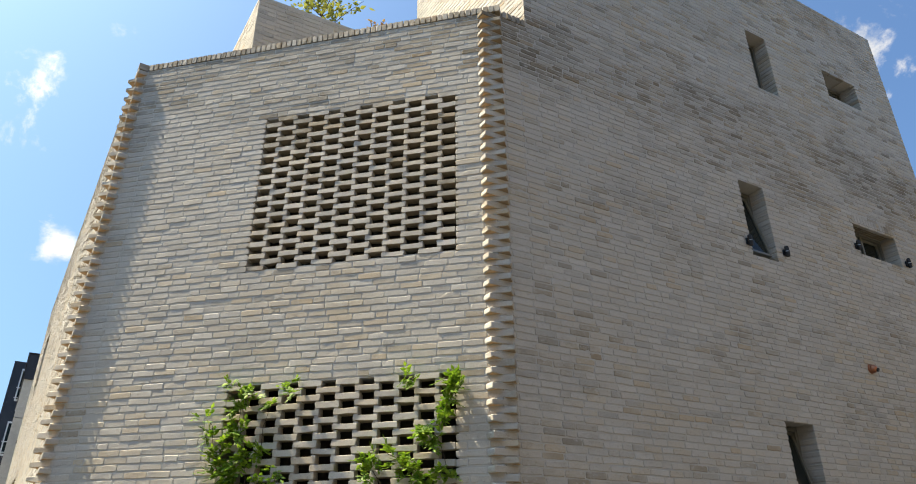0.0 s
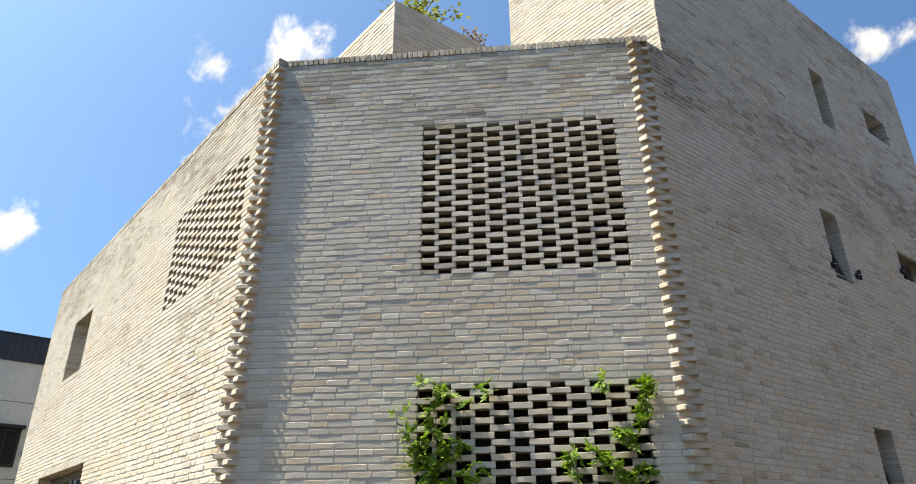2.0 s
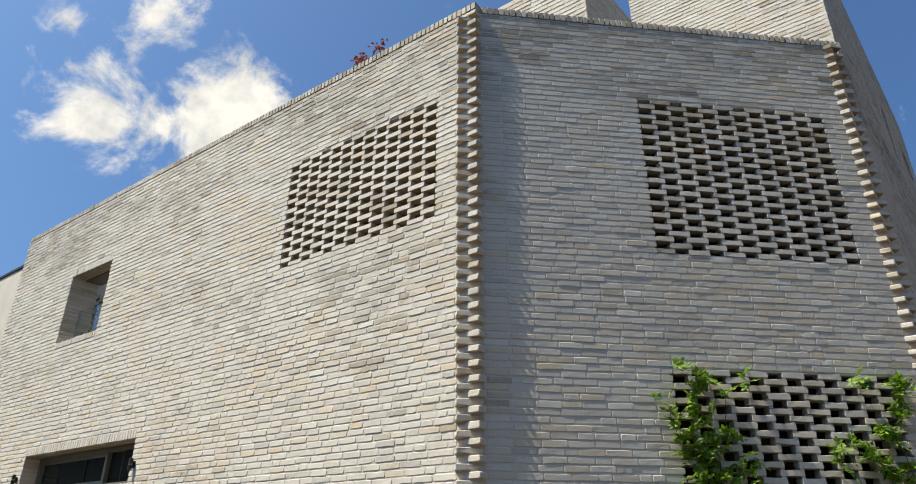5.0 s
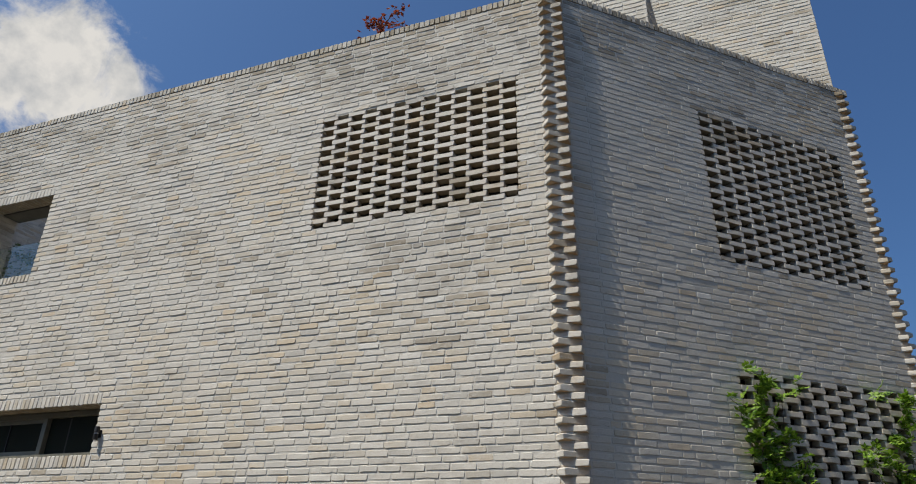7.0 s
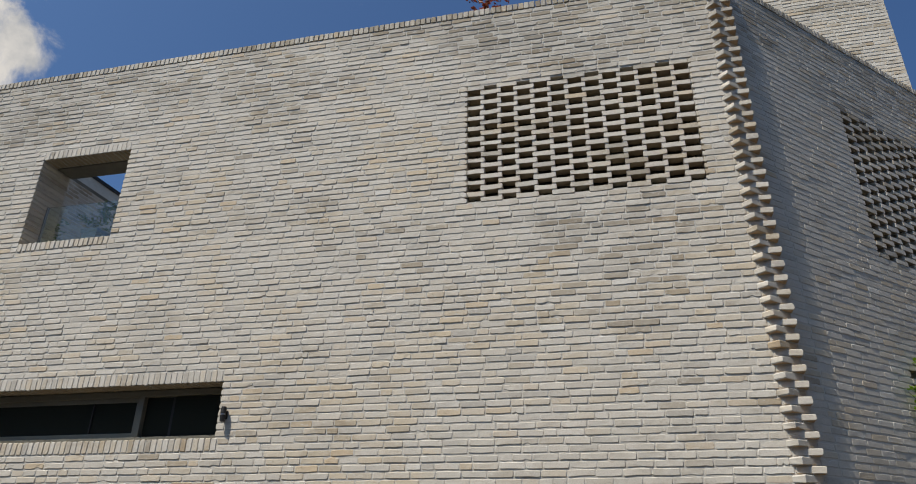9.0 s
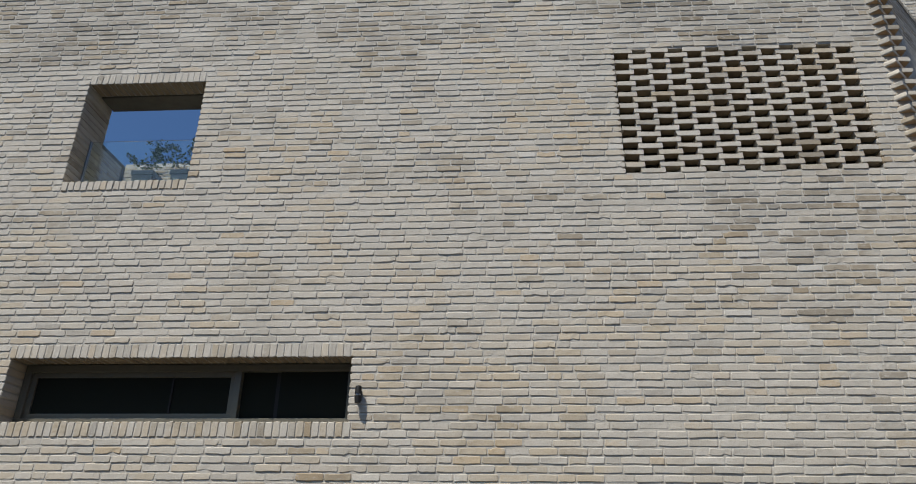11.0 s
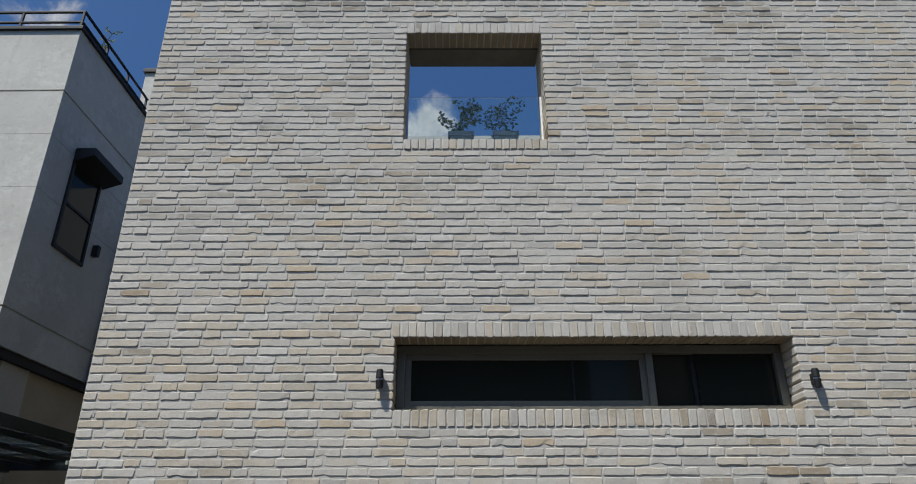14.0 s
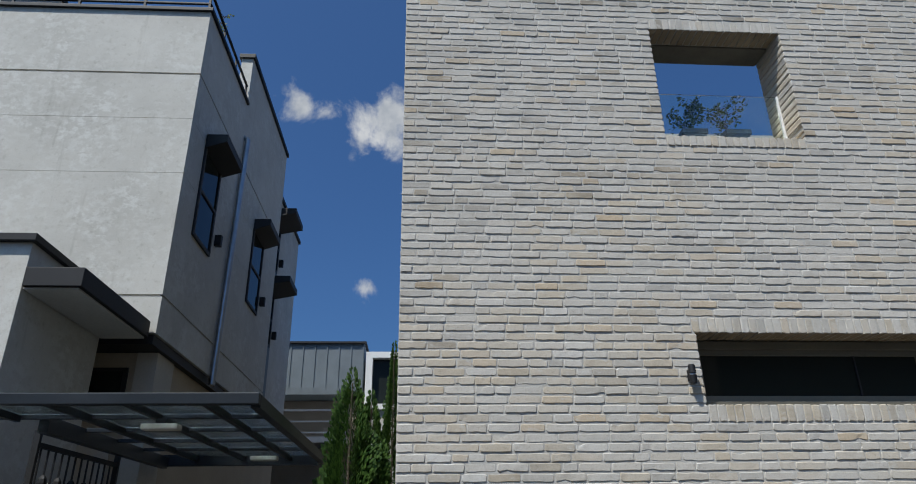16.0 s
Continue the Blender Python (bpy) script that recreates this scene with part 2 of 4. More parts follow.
FRAME = plain_material("window_metal", (0.165, 0.16, 0.13), (0.20, 0.195, 0.16), 0.45, 2.0, 60, 0.05, 0.001, 0.3)
BLACK = plain_material("black_metal", (0.006, 0.006, 0.007), (0.010, 0.010, 0.011), 0.6, 3.0, 60, 0.05, 0.001, 0.0)
DARKSTEEL = plain_material("dark_steel", (0.02, 0.026, 0.032), (0.034, 0.04, 0.047), 0.45, 2.0, 50, 0.05, 0.001, 0.4)
CLADDING = plain_material("seamed_metal", (0.035, 0.04, 0.05), (0.055, 0.06, 0.07), 0.45, 1.5, 40, 0.05, 0.001, 0.5)
GREYCLAD = plain_material("grey_seamed_metal", (0.15, 0.175, 0.19), (0.20, 0.228, 0.245), 0.5, 1.5, 40, 0.05, 0.001, 0.3)
ZINC = plain_material("zinc", (0.30, 0.33, 0.37), (0.42, 0.45, 0.48), 0.35, 5.0, 40, 0.05, 0.001, 0.9)
COPPER = plain_material("copper", (0.42, 0.16, 0.09), (0.55, 0.23, 0.13), 0.35, 8.0, 40, 0.05, 0.001, 0.9)
WHITE = plain_material("white_paint", (0.72, 0.72, 0.70), (0.80, 0.80, 0.78), 0.6, 2.0, 40, 0.05, 0.001)
PLANTER = plain_material("blue_grey_planter", (0.10, 0.14, 0.18), (0.14, 0.18, 0.22), 0.6, 3.0, 40, 0.1, 0.001)
DARKCONCRETE = plain_material("dark_concrete", (0.10, 0.095, 0.075), (0.16, 0.15, 0.125), 0.9, 4.0, 40)
BARK = plain_material("bark", (0.07, 0.05, 0.035), (0.13, 0.10, 0.075), 0.95, 8.0, 60, 0.8, 0.006)
DARKGLASS, _nt, _b = material("window_glass", 0.03)
_b.inputs["Base Color"].default_value = (0.018, 0.022, 0.019, 1)
_b.inputs["Specular IOR Level"].default_value = 0.14
CLEAR = glass_material("clear_glass", (0.86, 0.94, 0.92))
FROST = glass_material("canopy_glass", (0.55, 0.68, 0.72), 0.25)
VINE = leaf_material("vine_leaves", (0.065, 0.16, 0.012), (0.27, 0.43, 0.045))
GREEN = leaf_material("tree_leaves", (0.05, 0.09, 0.02), (0.16, 0.20, 0.05))
YELLOWGREEN = leaf_material("yellow_green_leaves", (0.13, 0.16, 0.03), (0.33, 0.34, 0.08))
RUSSET = leaf_material("russet_leaves", (0.20, 0.10, 0.04), (0.33, 0.24, 0.10))
RED = leaf_material("red_leaves", (0.13, 0.025, 0.015), (0.26, 0.06, 0.03))
CONIFER = leaf_material("conifer_scales", (0.02, 0.06, 0.01), (0.10, 0.19, 0.035))


# ---- building blocks ----
def mesh_object(name, verts, faces, mat, parent=None, label=""):
    me = bpy.data.meshes.new(name)
    me.from_pydata([tuple(v) for v in verts], [], faces)
    me.materials.append(mat)
    me.update()
    ob = new(name, me)
    ob.parent = parent
    if label:
        ob["label"] = label
    return ob


def part(name, bm, mat, parent=None, label="", bevel=0.0):
    """Links a bmesh as one mesh object under a thing or under a part."""
    if bevel:
        bmesh.ops.bevel(bm, geom=list(bm.edges), offset=bevel, segments=2, affect="EDGES", profile=0.6)
    bmesh.ops.recalc_face_normals(bm, faces=bm.faces)
    me = bpy.data.meshes.new(name)
    bm.to_mesh(me)
    bm.free()
    me.materials.append(mat)
    ob = new(name, me)
    ob.parent = parent
    if label:
        ob["label"] = label
    return ob


def boxes(*lots):
    """A bmesh of boxes, each (x0, x1, y0, y1, z0, z1)."""
    bm = bmesh.new()
    for x0, x1, y0, y1, z0, z1 in lots:
        m = Matrix.Translation(((x0 + x1) / 2, (y0 + y1) / 2, (z0 + z1) / 2)) @ Matrix.Diagonal((x1 - x0, y1 - y0, z1 - z0, 1))
        bmesh.ops.create_cube(bm, size=1, matrix=m)
    return bm


def rod(bm, a, b, r0, r1=None, seg=8):
    a, b = Vector(a), Vector(b)
    d = b - a
    m = Matrix.Translation((a + b) / 2) @ d.to_track_quat("Z", "Y").to_matrix().to_4x4()
    bmesh.ops.create_cone(bm, cap_ends=True, segments=seg, radius1=r0, radius2=r0 if r1 is None else r1, depth=d.length, matrix=m)
    return bm


def empty(name, m, label, category, group="", kind=""):
    ob = new(name)
    ob.matrix_world = m
    return tagged(ob, label, category, group, kind)


def wall_frame(p, q):
    """A frame at the foot of a wall from p to q on the plan: x along it, y into it, z up; and its length."""
    d = Vector((q[0] - p[0], q[1] - p[1], 0))
    u = d.normalized()
    inward = Vector((-u.y, u.x, 0))
    m = Matrix(((u.x, inward.x, 0, p[0]), (u.y, inward.y, 0, p[1]), (0, 0, 1, 0), (0, 0, 0, 1)))
    return m, d.length


def slab(length, z0, z1, holes, y0, y1):
    """A wall with rectangular holes (u0, u1, z0, z1) through it."""
    cut = lambda lo, hi, vs: sorted({lo, hi, *[min(max(v, lo), hi) for v in vs]})
    us = cut(0.0 if not isinstance(length, tuple) else length[0], length if not isinstance(length, tuple) else length[1], [v for h in holes for v in h[:2]])
    zs = cut(z0, z1, [v for h in holes for v in h[2:]])
    full = {}
    for i in range(len(us) - 1):
        for j in range(len(zs) - 1):
            cu, cz = (us[i] + us[i + 1]) / 2, (zs[j] + zs[j + 1]) / 2
            full[i, j] = not any(h[0] < cu < h[1] and h[2] < cz < h[3] for h in holes)
    verts, faces = [], []

    def quad(*ps):
        n = len(verts)
        verts.extend(ps)
        faces.append((n, n + 1, n + 2, n + 3))

    for (i, j), solid in full.items():
        if not solid:
            continue
        a, b, c, d = us[i], us[i + 1], zs[j], zs[j + 1]
        quad((a, y0, c), (b, y0, c), (b, y0, d), (a, y0, d))
        quad((b, y1, c), (a, y1, c), (a, y1, d), (b, y1, d))
        if not full.get((i - 1, j)):
            quad((a, y1, c), (a, y0, c), (a, y0, d), (a, y1, d))
        if not full.get((i + 1, j)):
            quad((b, y0, c), (b, y1, c), (b, y1, d), (b, y0, d))
        if not full.get((i, j - 1)):
            quad((a, y1, c), (b, y1, c), (b, y0, c), (a, y0, c))
        if not full.get((i, j + 1)):
            quad((a, y0, d), (b, y0, d), (b, y1, d), (a, y1, d))
    return verts, faces


# ---- bricks ----
COURSE, TOP, LONG, JOINT, HEAD = 0.065, 7.137, 0.227, 0.009, 0.006     # course height, top of the highest course, brick length
rng = np.random.default_rng(7)


def ring_of(stops):
    """The outline of a brick's face, with points along its long edges, and the faces of a brick built on three such outlines."""
    n = len(stops)
    ring = np.array([(0, 0.2)] + [(s, 0) for s in stops] + [(1, 0.2), (1, 0.8)] + [(s, 1) for s in reversed(stops)] + [(0, 0.8)], float)
    k = len(ring)
    low, top = [0] + list(range(1, n + 1)) + [n + 1], [k - 1] + list(range(k - 2, n + 2, -1)) + [n + 2]
    front = [(low[i], low[i + 1], top[i + 1], top[i]) for i in range(n + 1)]
    faces = [tuple(2 * k + q for q in f) for f in front]
    for a in (1, 0):
        faces += [(a * k + q, a * k + (q + 1) % k, (a + 1) * k + (q + 1) % k, (a + 1) * k + q) for q in range(k)]
    return ring, faces, [tuple(reversed(f)) for f in front]


PLAIN_RING = ring_of((0.03, 0.5, 0.97))
WORN_RING = ring_of((0.03, 0.27, 0.5, 0.73, 0.97))
BRICK_FACES, BRICK_BACK = PLAIN_RING[1:]


def brick_verts(u, z, length, height, depth, proud=None, wobble=1.0, sharp=1.0, shape=PLAIN_RING):
    """One hand-struck brick with uneven, rounded arrises: its front about y = 0, its back at y = depth."""
    if proud is None:
        proud = float(np.clip(rng.normal(0.0, 0.0014), -0.003, 0.005))
    outline = shape[0]
    k = len(outline)
    v = np.zeros((3 * k, 3))
    size = np.array([length, height])
    for i, (inset, y) in enumerate(((0.001, depth), (0.0, 0.006 * sharp), (0.005 * sharp, 0.0))):
        ring = outline.copy()
        ring[:, 1] = np.where(np.isin(outline[:, 1], (0.2, 0.8)), 0.5 + (outline[:, 1] - 0.5) * (1 + 0.6 * (1 - sharp)), outline[:, 1])
        p = ring * (size - 2 * inset) + inset
        v[i * k:(i + 1) * k, 0], v[i * k:(i + 1) * k, 2], v[i * k:(i + 1) * k, 1] = p[:, 0], p[:, 1], y
    jit = rng.normal(0, 1, (k, 3)) * np.array([0.0026, 0.0006, 0.0026]) * wobble
    long_edge = np.isin(outline[:, 1], (0, 1))
    jit[:, 2] -= np.where(long_edge, (outline[:, 1] - 0.5) * 2 * abs(rng.normal(0, 0.0022)) * wobble, 0)
    if wobble > 0.65 and rng.uniform() < 0.16:      # a knocked-off arris
        hit = int(rng.integers(k))
        toward = np.array([0.5, 0.5]) - outline[hit]
        jit[hit] += np.array([toward[0] * 0.035, 0.003, toward[1] * 0.024])
    v[k:2 * k] += jit
    v[2 * k:] += jit * 0.85 + rng.normal(0, 0.0005, (k, 3)) * wobble
    v[k:, 1] -= proud + 0.0018 * float(rng.uniform(0.6, 1.4)) * (1 - v[k:, 2] / height)
    v[k:, 1] += (v[k:, 0] - length / 2) * float(rng.normal(0, 0.003)) * wobble
    v[k:, 2] += (v[k:, 0] - length / 2) * float(rng.normal(0, 0.006)) * wobble + float(rng.normal(0, 0.0013)) * wobble
    v[:, 0] += u
    v[:, 2] += z
    return v


def joined(lots, closed, shape=PLAIN_RING):
    n = len(lots)
    verts = np.concatenate(lots)
    base = shape[1] + (shape[2] if closed else [])
    faces = (np.array(base)[None] + 3 * len(shape[0]) * np.arange(n)[:, None, None]).reshape(-1, 4)
    return verts, faces.tolist()


VARIANTS = []
for _ in range(24):
    _v = brick_verts(0, 0, LONG, COURSE - JOINT, 0.05, 0.0, 0.75)
    _m = bpy.data.meshes.new("brick")
    _m.from_pydata([tuple(p) for p in _v], [], BRICK_FACES)
    _m.materials.append(BRICK)
    VARIANTS.append(_m)


def tone_beds(me, clay, shape=PLAIN_RING):
    """The slip covers a brick's face and ends alone: its beds show the clay given, bare or shade-darkened."""
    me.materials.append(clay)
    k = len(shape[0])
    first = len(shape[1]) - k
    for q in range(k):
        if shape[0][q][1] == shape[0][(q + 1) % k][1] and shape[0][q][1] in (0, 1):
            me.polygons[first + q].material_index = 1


BED = 0.011      # mortar bed between the bricks of a lattice
DEEP = []
for _ in range(10):
    _v = brick_verts(0, 0, LONG, COURSE - 0.007, 0.108, 0.0)
    _m = bpy.data.meshes.new("deep_brick")
    _m.from_pydata([tuple(p) for p in _v], [], BRICK_FACES + BRICK_BACK)
    _m.materials.append(BRICK)
    tone_beds(_m, CLAY)
    DEEP.append(_m)
LATTICE = []
for _ in range(12):
    _v = brick_verts(0, 0, LONG, COURSE - BED, 0.092, 0.0, 0.8, 0.6)
    _m = bpy.data.meshes.new("lattice_brick")
    _m.from_pydata([tuple(p) for p in _v], [], BRICK_FACES + BRICK_BACK)
    _m.materials.append(BRICK)
    tone_beds(_m, SHADE_CLAY)
    LATTICE.append(_m)
EDGE = []
for _ in range(10):
    _v = brick_verts(0, 0, 0.056, 0.108, 0.23, 0.0, 0.8)
    _m = bpy.data.meshes.new("edge_brick")
    _m.from_pydata([tuple(p) for p in _v], [], BRICK_FACES + BRICK_BACK)
    _m.materials.append(BRICK)
    tone_beds(_m, SHADE_CLAY)
    EDGE.append(_m)


def set_brick(name, meshes, parent, u, z, sx=1.0, sz=1.0, y=0.0, sy=1.0):
    ob = new(name, meshes[int(rng.integers(len(meshes)))])
    ob.parent = parent
    ob.location = (u, y - float(np.clip(rng.normal(0, 0.0011), -0.003, 0.004)), z)
    ob.scale = (sx, sy, sz)
    ob.rotation_euler = (0, float(rng.normal(0, 0.004)), float(rng.normal(0, 0.002)))
    return ob


def courses(parent, u0, u1, z0, z1, blocked, single=None, start=None, stop=None, relief=1.0, reveal=0.21):
    """Lays the courses of a wall between u0 and u1 in a wild half bond, round the blocked rectangles.
    single: a stretch (u0, u1, z0, z1) of the wall whose whole bricks are objects; start, stop: the ends of course k."""
    lots, made = [], 0
    k0, k1 = math.ceil((TOP - z1) / COURSE - 0.01), math.floor((TOP - z0) / COURSE)
    for k in range(k0, k1):
        z = TOP - (k + 1) * COURSE + JOINT / 2
        zc = z + COURSE / 2 - JOINT / 2
        a = u0 if start is None else start(k)
        b = u1 if stop is None else stop(k)
        spans, cuts = [], sorted((h[0], h[1]) for h in blocked if h[2] < zc < h[3])
        at = a
        for h0, h1 in cuts:
            if h0 > at:
                spans.append((at, h0 - 0.004))
            at = max(at, h1 + 0.004)
        if b > at:
            spans.append((at, b))
        for s0, s1 in spans:
            u = s0
            first = (0.5 if k % 2 else 1.0) * LONG * float(rng.uniform(0.8, 1.1))
            if s0 == a and start is not None:
                first = LONG
            lead = True
            while u < s1 - 0.02:
                length = first if lead else LONG * float(rng.choice([1.0, 1.0, 1.0, 0.96, 0.985, 1.03, 0.97, 0.94, 0.78, 0.62, 0.5]))
                lead = False
                if s1 - u - length < 0.07:
                    length = s1 - u
                if length > LONG * 1.3:
                    length = length / 2
                w = length - HEAD if u + length < s1 - 0.001 else length
                inside = single and single[0] < u and u + w < single[1] and single[2] < z < single[3]
                if inside and abs(w / LONG - 0.97) < 0.07 and made < 300:
                    set_brick("brick", VARIANTS, parent, u, z, w / LONG, 1.0, 0.0, relief)
                    made += 1
                else:
                    by_hole = any(abs(u - h[1]) < 0.01 or abs(u + w - h[0]) < 0.01 for h in blocked)
                    one = brick_verts(u, z, w, COURSE - JOINT, reveal if by_hole else 0.05, None, 0.7, 1.0, WORN_RING)
                    one[:, 1] *= relief
                    lots.append(one)
                u += length
    verts, faces = joined(lots, False, WORN_RING)
    ob = mesh_object("brickwork", verts, faces, BRICK, parent)
    tagged(ob, "further courses of pale handmade bricks", kind="stuff")
    return ob


def edge_row(name, parent, u0, u1, z0, z1, depth=0.23, y=0.0):
    """A row of bricks on edge."""
    n = max(1, round((u1 - u0) / 0.0635))
    step = (u1 - u0) / n
    for i in range(n):
        set_brick(name, EDGE, parent, u0 + i * step + 0.003, z0, (step - 0.007) / 0.056, (z1 - z0) / 0.108, y, depth / 0.23)


PITCH, GAP = 0.178, 0.136


def screen(parent, u0, columns, k0, k1, flip, late=()):
    """An open lattice: columns of holes, every other course; returns the rectangle that it fills.
    flip: whether the first column starts in the odd course. late: columns that begin a course pair earlier."""
    width = (columns - 1) * PITCH + GAP
    pads = []
    for k in range(k0, k1):
        z = TOP - (k + 1) * COURSE + BED / 2
        odd = (k - k0 + flip) % 2
        holes = [u0 + c * PITCH for c in range(columns) if c % 2 == odd]
        at = u0
        for h in holes + [u0 + width]:
            end = h
            if end - at > 0.03:
                size = end - at
                set_brick("screen_brick", LATTICE, parent, at + float(rng.normal(0, 0.002)), z, size / LONG)
            at = h + GAP
        if k > k0:
            for c in range(columns):
                left = u0 + c * PITCH
                if c:
                    pads.append((left - (PITCH - GAP) + 0.002, left - 0.002, 0.004 + float(rng.uniform(0, 0.006)), 0.088, z + COURSE - BED - 0.003, z + COURSE + 0.003))
    for z in (TOP - k0 * COURSE - BED / 2, TOP - k1 * COURSE + BED / 2):
        pads.append((u0, u0 + width, 0.006, 0.088, z - BED / 2 - 0.002, z + BED / 2 + 0.002))
    part("mortar_bed", boxes(*pads), MORTAR, parent, "pale mortar between the lattice bricks")
    return (u0, u0 + width, TOP - k1 * COURSE, TOP - k0 * COURSE)


def teeth(parent, u, side, ks, z_low):
    """The square ends of every other course, standing out past a blunt corner."""
    for k in ks:
        z = TOP - (k + 1) * COURSE + 0.0035
        if z > z_low:
            set_brick("corner_brick", DEEP, parent, u - LONG if side > 0 else u, z, 1.0)


def ajar(rect):
    """The hole in the core behind a lattice, a little wider than the lattice."""
    return (rect[0] - 0.03, rect[1] + 0.03, rect[2], rect[3])


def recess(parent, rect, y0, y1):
    """An added shallow box behind a lattice, coloured near black for the shade inside."""
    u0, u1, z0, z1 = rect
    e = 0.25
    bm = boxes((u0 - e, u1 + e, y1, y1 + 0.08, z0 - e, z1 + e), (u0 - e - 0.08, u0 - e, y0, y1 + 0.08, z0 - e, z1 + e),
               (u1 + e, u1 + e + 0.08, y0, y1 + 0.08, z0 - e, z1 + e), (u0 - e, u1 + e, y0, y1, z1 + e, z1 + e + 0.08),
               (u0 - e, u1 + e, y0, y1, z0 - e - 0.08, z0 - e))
    return part("screen_recess", bm, SHADE_PLASTER, parent, "added near-black box for the shade behind the brick lattice")


# ---- the plan ----
P_END, P_LEFT, P_RIGHT, P_FAR = (0.41, 17.965), (0.525, 7.735), (3.54, 4.64), (11.67, 4.14)
HIGH = 10.34
FOOT = 0.0
OUT = 0.108     # how far the corner bricks run past the corner

ground = mesh_object("ground", [(-400, -400, 0), (400, -400, 0), (400, 400, 0), (-400, 400, 0)], [(0, 1, 2, 3)], ASPHALT)
tagged(ground, "grey asphalt street in full sun", "ground", kind="structure")
pavement = part("pavement", boxes((-1.4, 14.0, 2.4, 40.0, -0.05, 0.12)), PAVING, None, "", 0.01)
tagged(pavement, "pale paving along the foot of the house", "pavement", kind="structure")


def wider(h):
    """The hole in the core behind the brick reveals of an opening."""
    return (h[0] - 0.015, h[1] + 0.015, h[2] - 0.01, h[3] + 0.015)


# street wall
MA, LA = wall_frame(P_END, P_LEFT)
wall_west = new("wall_west")
wall_west.matrix_world = MA
tagged(wall_west, "long sunlit wall of pale grey and buff handmade bricks", "wall", kind="structure")
W1 = (2.215, 3.425, 4.772, TOP - 19 * COURSE)
W2 = (2.205, 5.135, TOP - 71 * COURSE, TOP - 63 * COURSE)
S3 = screen(wall_west, 7.545, 13, 15, 37, 1)
blocked = [W1, W2, S3, (W1[0], W1[1], W1[3], W1[3] + 2 * COURSE), (W1[0], W1[1], TOP - 38 * COURSE, W1[2]),
           (W2[0] - 0.03, W2[1], W2[3], W2[3] + 2 * COURSE), (W2[0], W2[1] + 0.04, W2[2] - 2 * COURSE, W2[2])]
v, f = slab((0.0, LA - 0.006), FOOT, TOP, [wider(W1), wider(W2), ajar(S3)], 0.0037, 0.45)
mesh_object("wall_core", v, f, MORTAR, wall_west)
teeth(wall_west, LA + OUT, 1, range(0, 100, 2), 1.0)
courses(wall_west, 0.0, LA, 1.2, TOP, blocked, (5.3, 9.2, 1.85, 3.3), None, lambda k: LA + OUT - LONG - 0.006 if k % 2 == 0 else LA - 0.152, 1.0, 0.44)
edge_row("coping_brick", wall_west, 0.0, LA + OUT, TOP + 0.003, 7.232, 0.24, -0.004)
edge_row("lintel_brick", wall_west, W1[0], W1[1], W1[3] + 0.004, W1[3] + 2 * COURSE - 0.004, 0.2)
edge_row("sill_brick", wall_west, W1[0], W1[1], TOP - 38 * COURSE + 0.004, W1[2], 0.2, -0.004)
edge_row("lintel_brick", wall_west, W2[0] - 0.03, W2[1], W2[3] + 0.004, W2[3] + 2 * COURSE - 0.004, 0.2)
edge_row("sill_brick", wall_west, W2[0], W2[1] + 0.04, W2[2] - 2 * COURSE + 0.006, W2[2], 0.2, -0.002)
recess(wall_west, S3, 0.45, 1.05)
lx0, lx1, lz0, lz1 = wider(W1)
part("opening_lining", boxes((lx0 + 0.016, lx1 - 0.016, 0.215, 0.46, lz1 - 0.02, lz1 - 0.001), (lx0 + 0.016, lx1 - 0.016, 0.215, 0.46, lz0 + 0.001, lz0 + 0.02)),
     DARKCONCRETE, wall_west, "dark concrete lining of the opening")

# blunted corner wall
MB, LB = wall_frame(P_LEFT, P_RIGHT)
wall_corner = new("wall_corner")
wall_corner.matrix_world = MB
tagged(wall_corner, "pale brick wall with two open brick lattices, grazed by the sun", "wall", kind="structure")
S1 = screen(wall_corner, 1.832, 12, 15, 43, 0)
S2 = screen(wall_corner, 1.822, 12, 60, 88, 1)
v, f = slab((0.006, LB - 0.006), FOOT, TOP, [ajar(S1), ajar(S2)], 0.0024, 0.30)
mesh_object("wall_core", v, f, MORTAR, wall_corner)
teeth(wall_corner, -OUT, -1, range(1, 100, 2), 1.0)
teeth(wall_corner, LB + OUT, 1, range(1, 100, 2), 1.0)
courses(wall_corner, 0.0, LB, 1.2, TOP, [S1, S2], (0.3, 1.8, 1.9, 4.6),
        lambda k: -OUT + LONG + 0.006 if k % 2 else 0.152, lambda k: LB + OUT - LONG - 0.006 if k % 2 else LB - 0.152, 0.6)
edge_row("coping_brick", wall_corner, 0.155, LB + OUT, TOP + 0.003, 7.232, 0.24, -0.004)
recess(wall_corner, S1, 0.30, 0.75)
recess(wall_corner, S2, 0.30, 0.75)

# side wall, which rises to the tall part
MC, LC = wall_frame(P_RIGHT, P_FAR)
wall_south = new("wall_south")
wall_south.matrix_world = MC
tagged(wall_south, "tall shaded wall of pale grey bricks with small windows", "wall", kind="structure")
STEP = 0.455
C1, C1R = (4.50, 4.93, 7.87, 8.93), (6.29, 7.12, 8.40, 8.90)
C2, C4 = (3.59, 4.03, 5.06, 6.07), (5.89, 6.86, 5.55, 6.06)
C3 = (3.51, 3.96, 2.0, 3.11)
CW = [C1, C1R, C2, C4, C3]
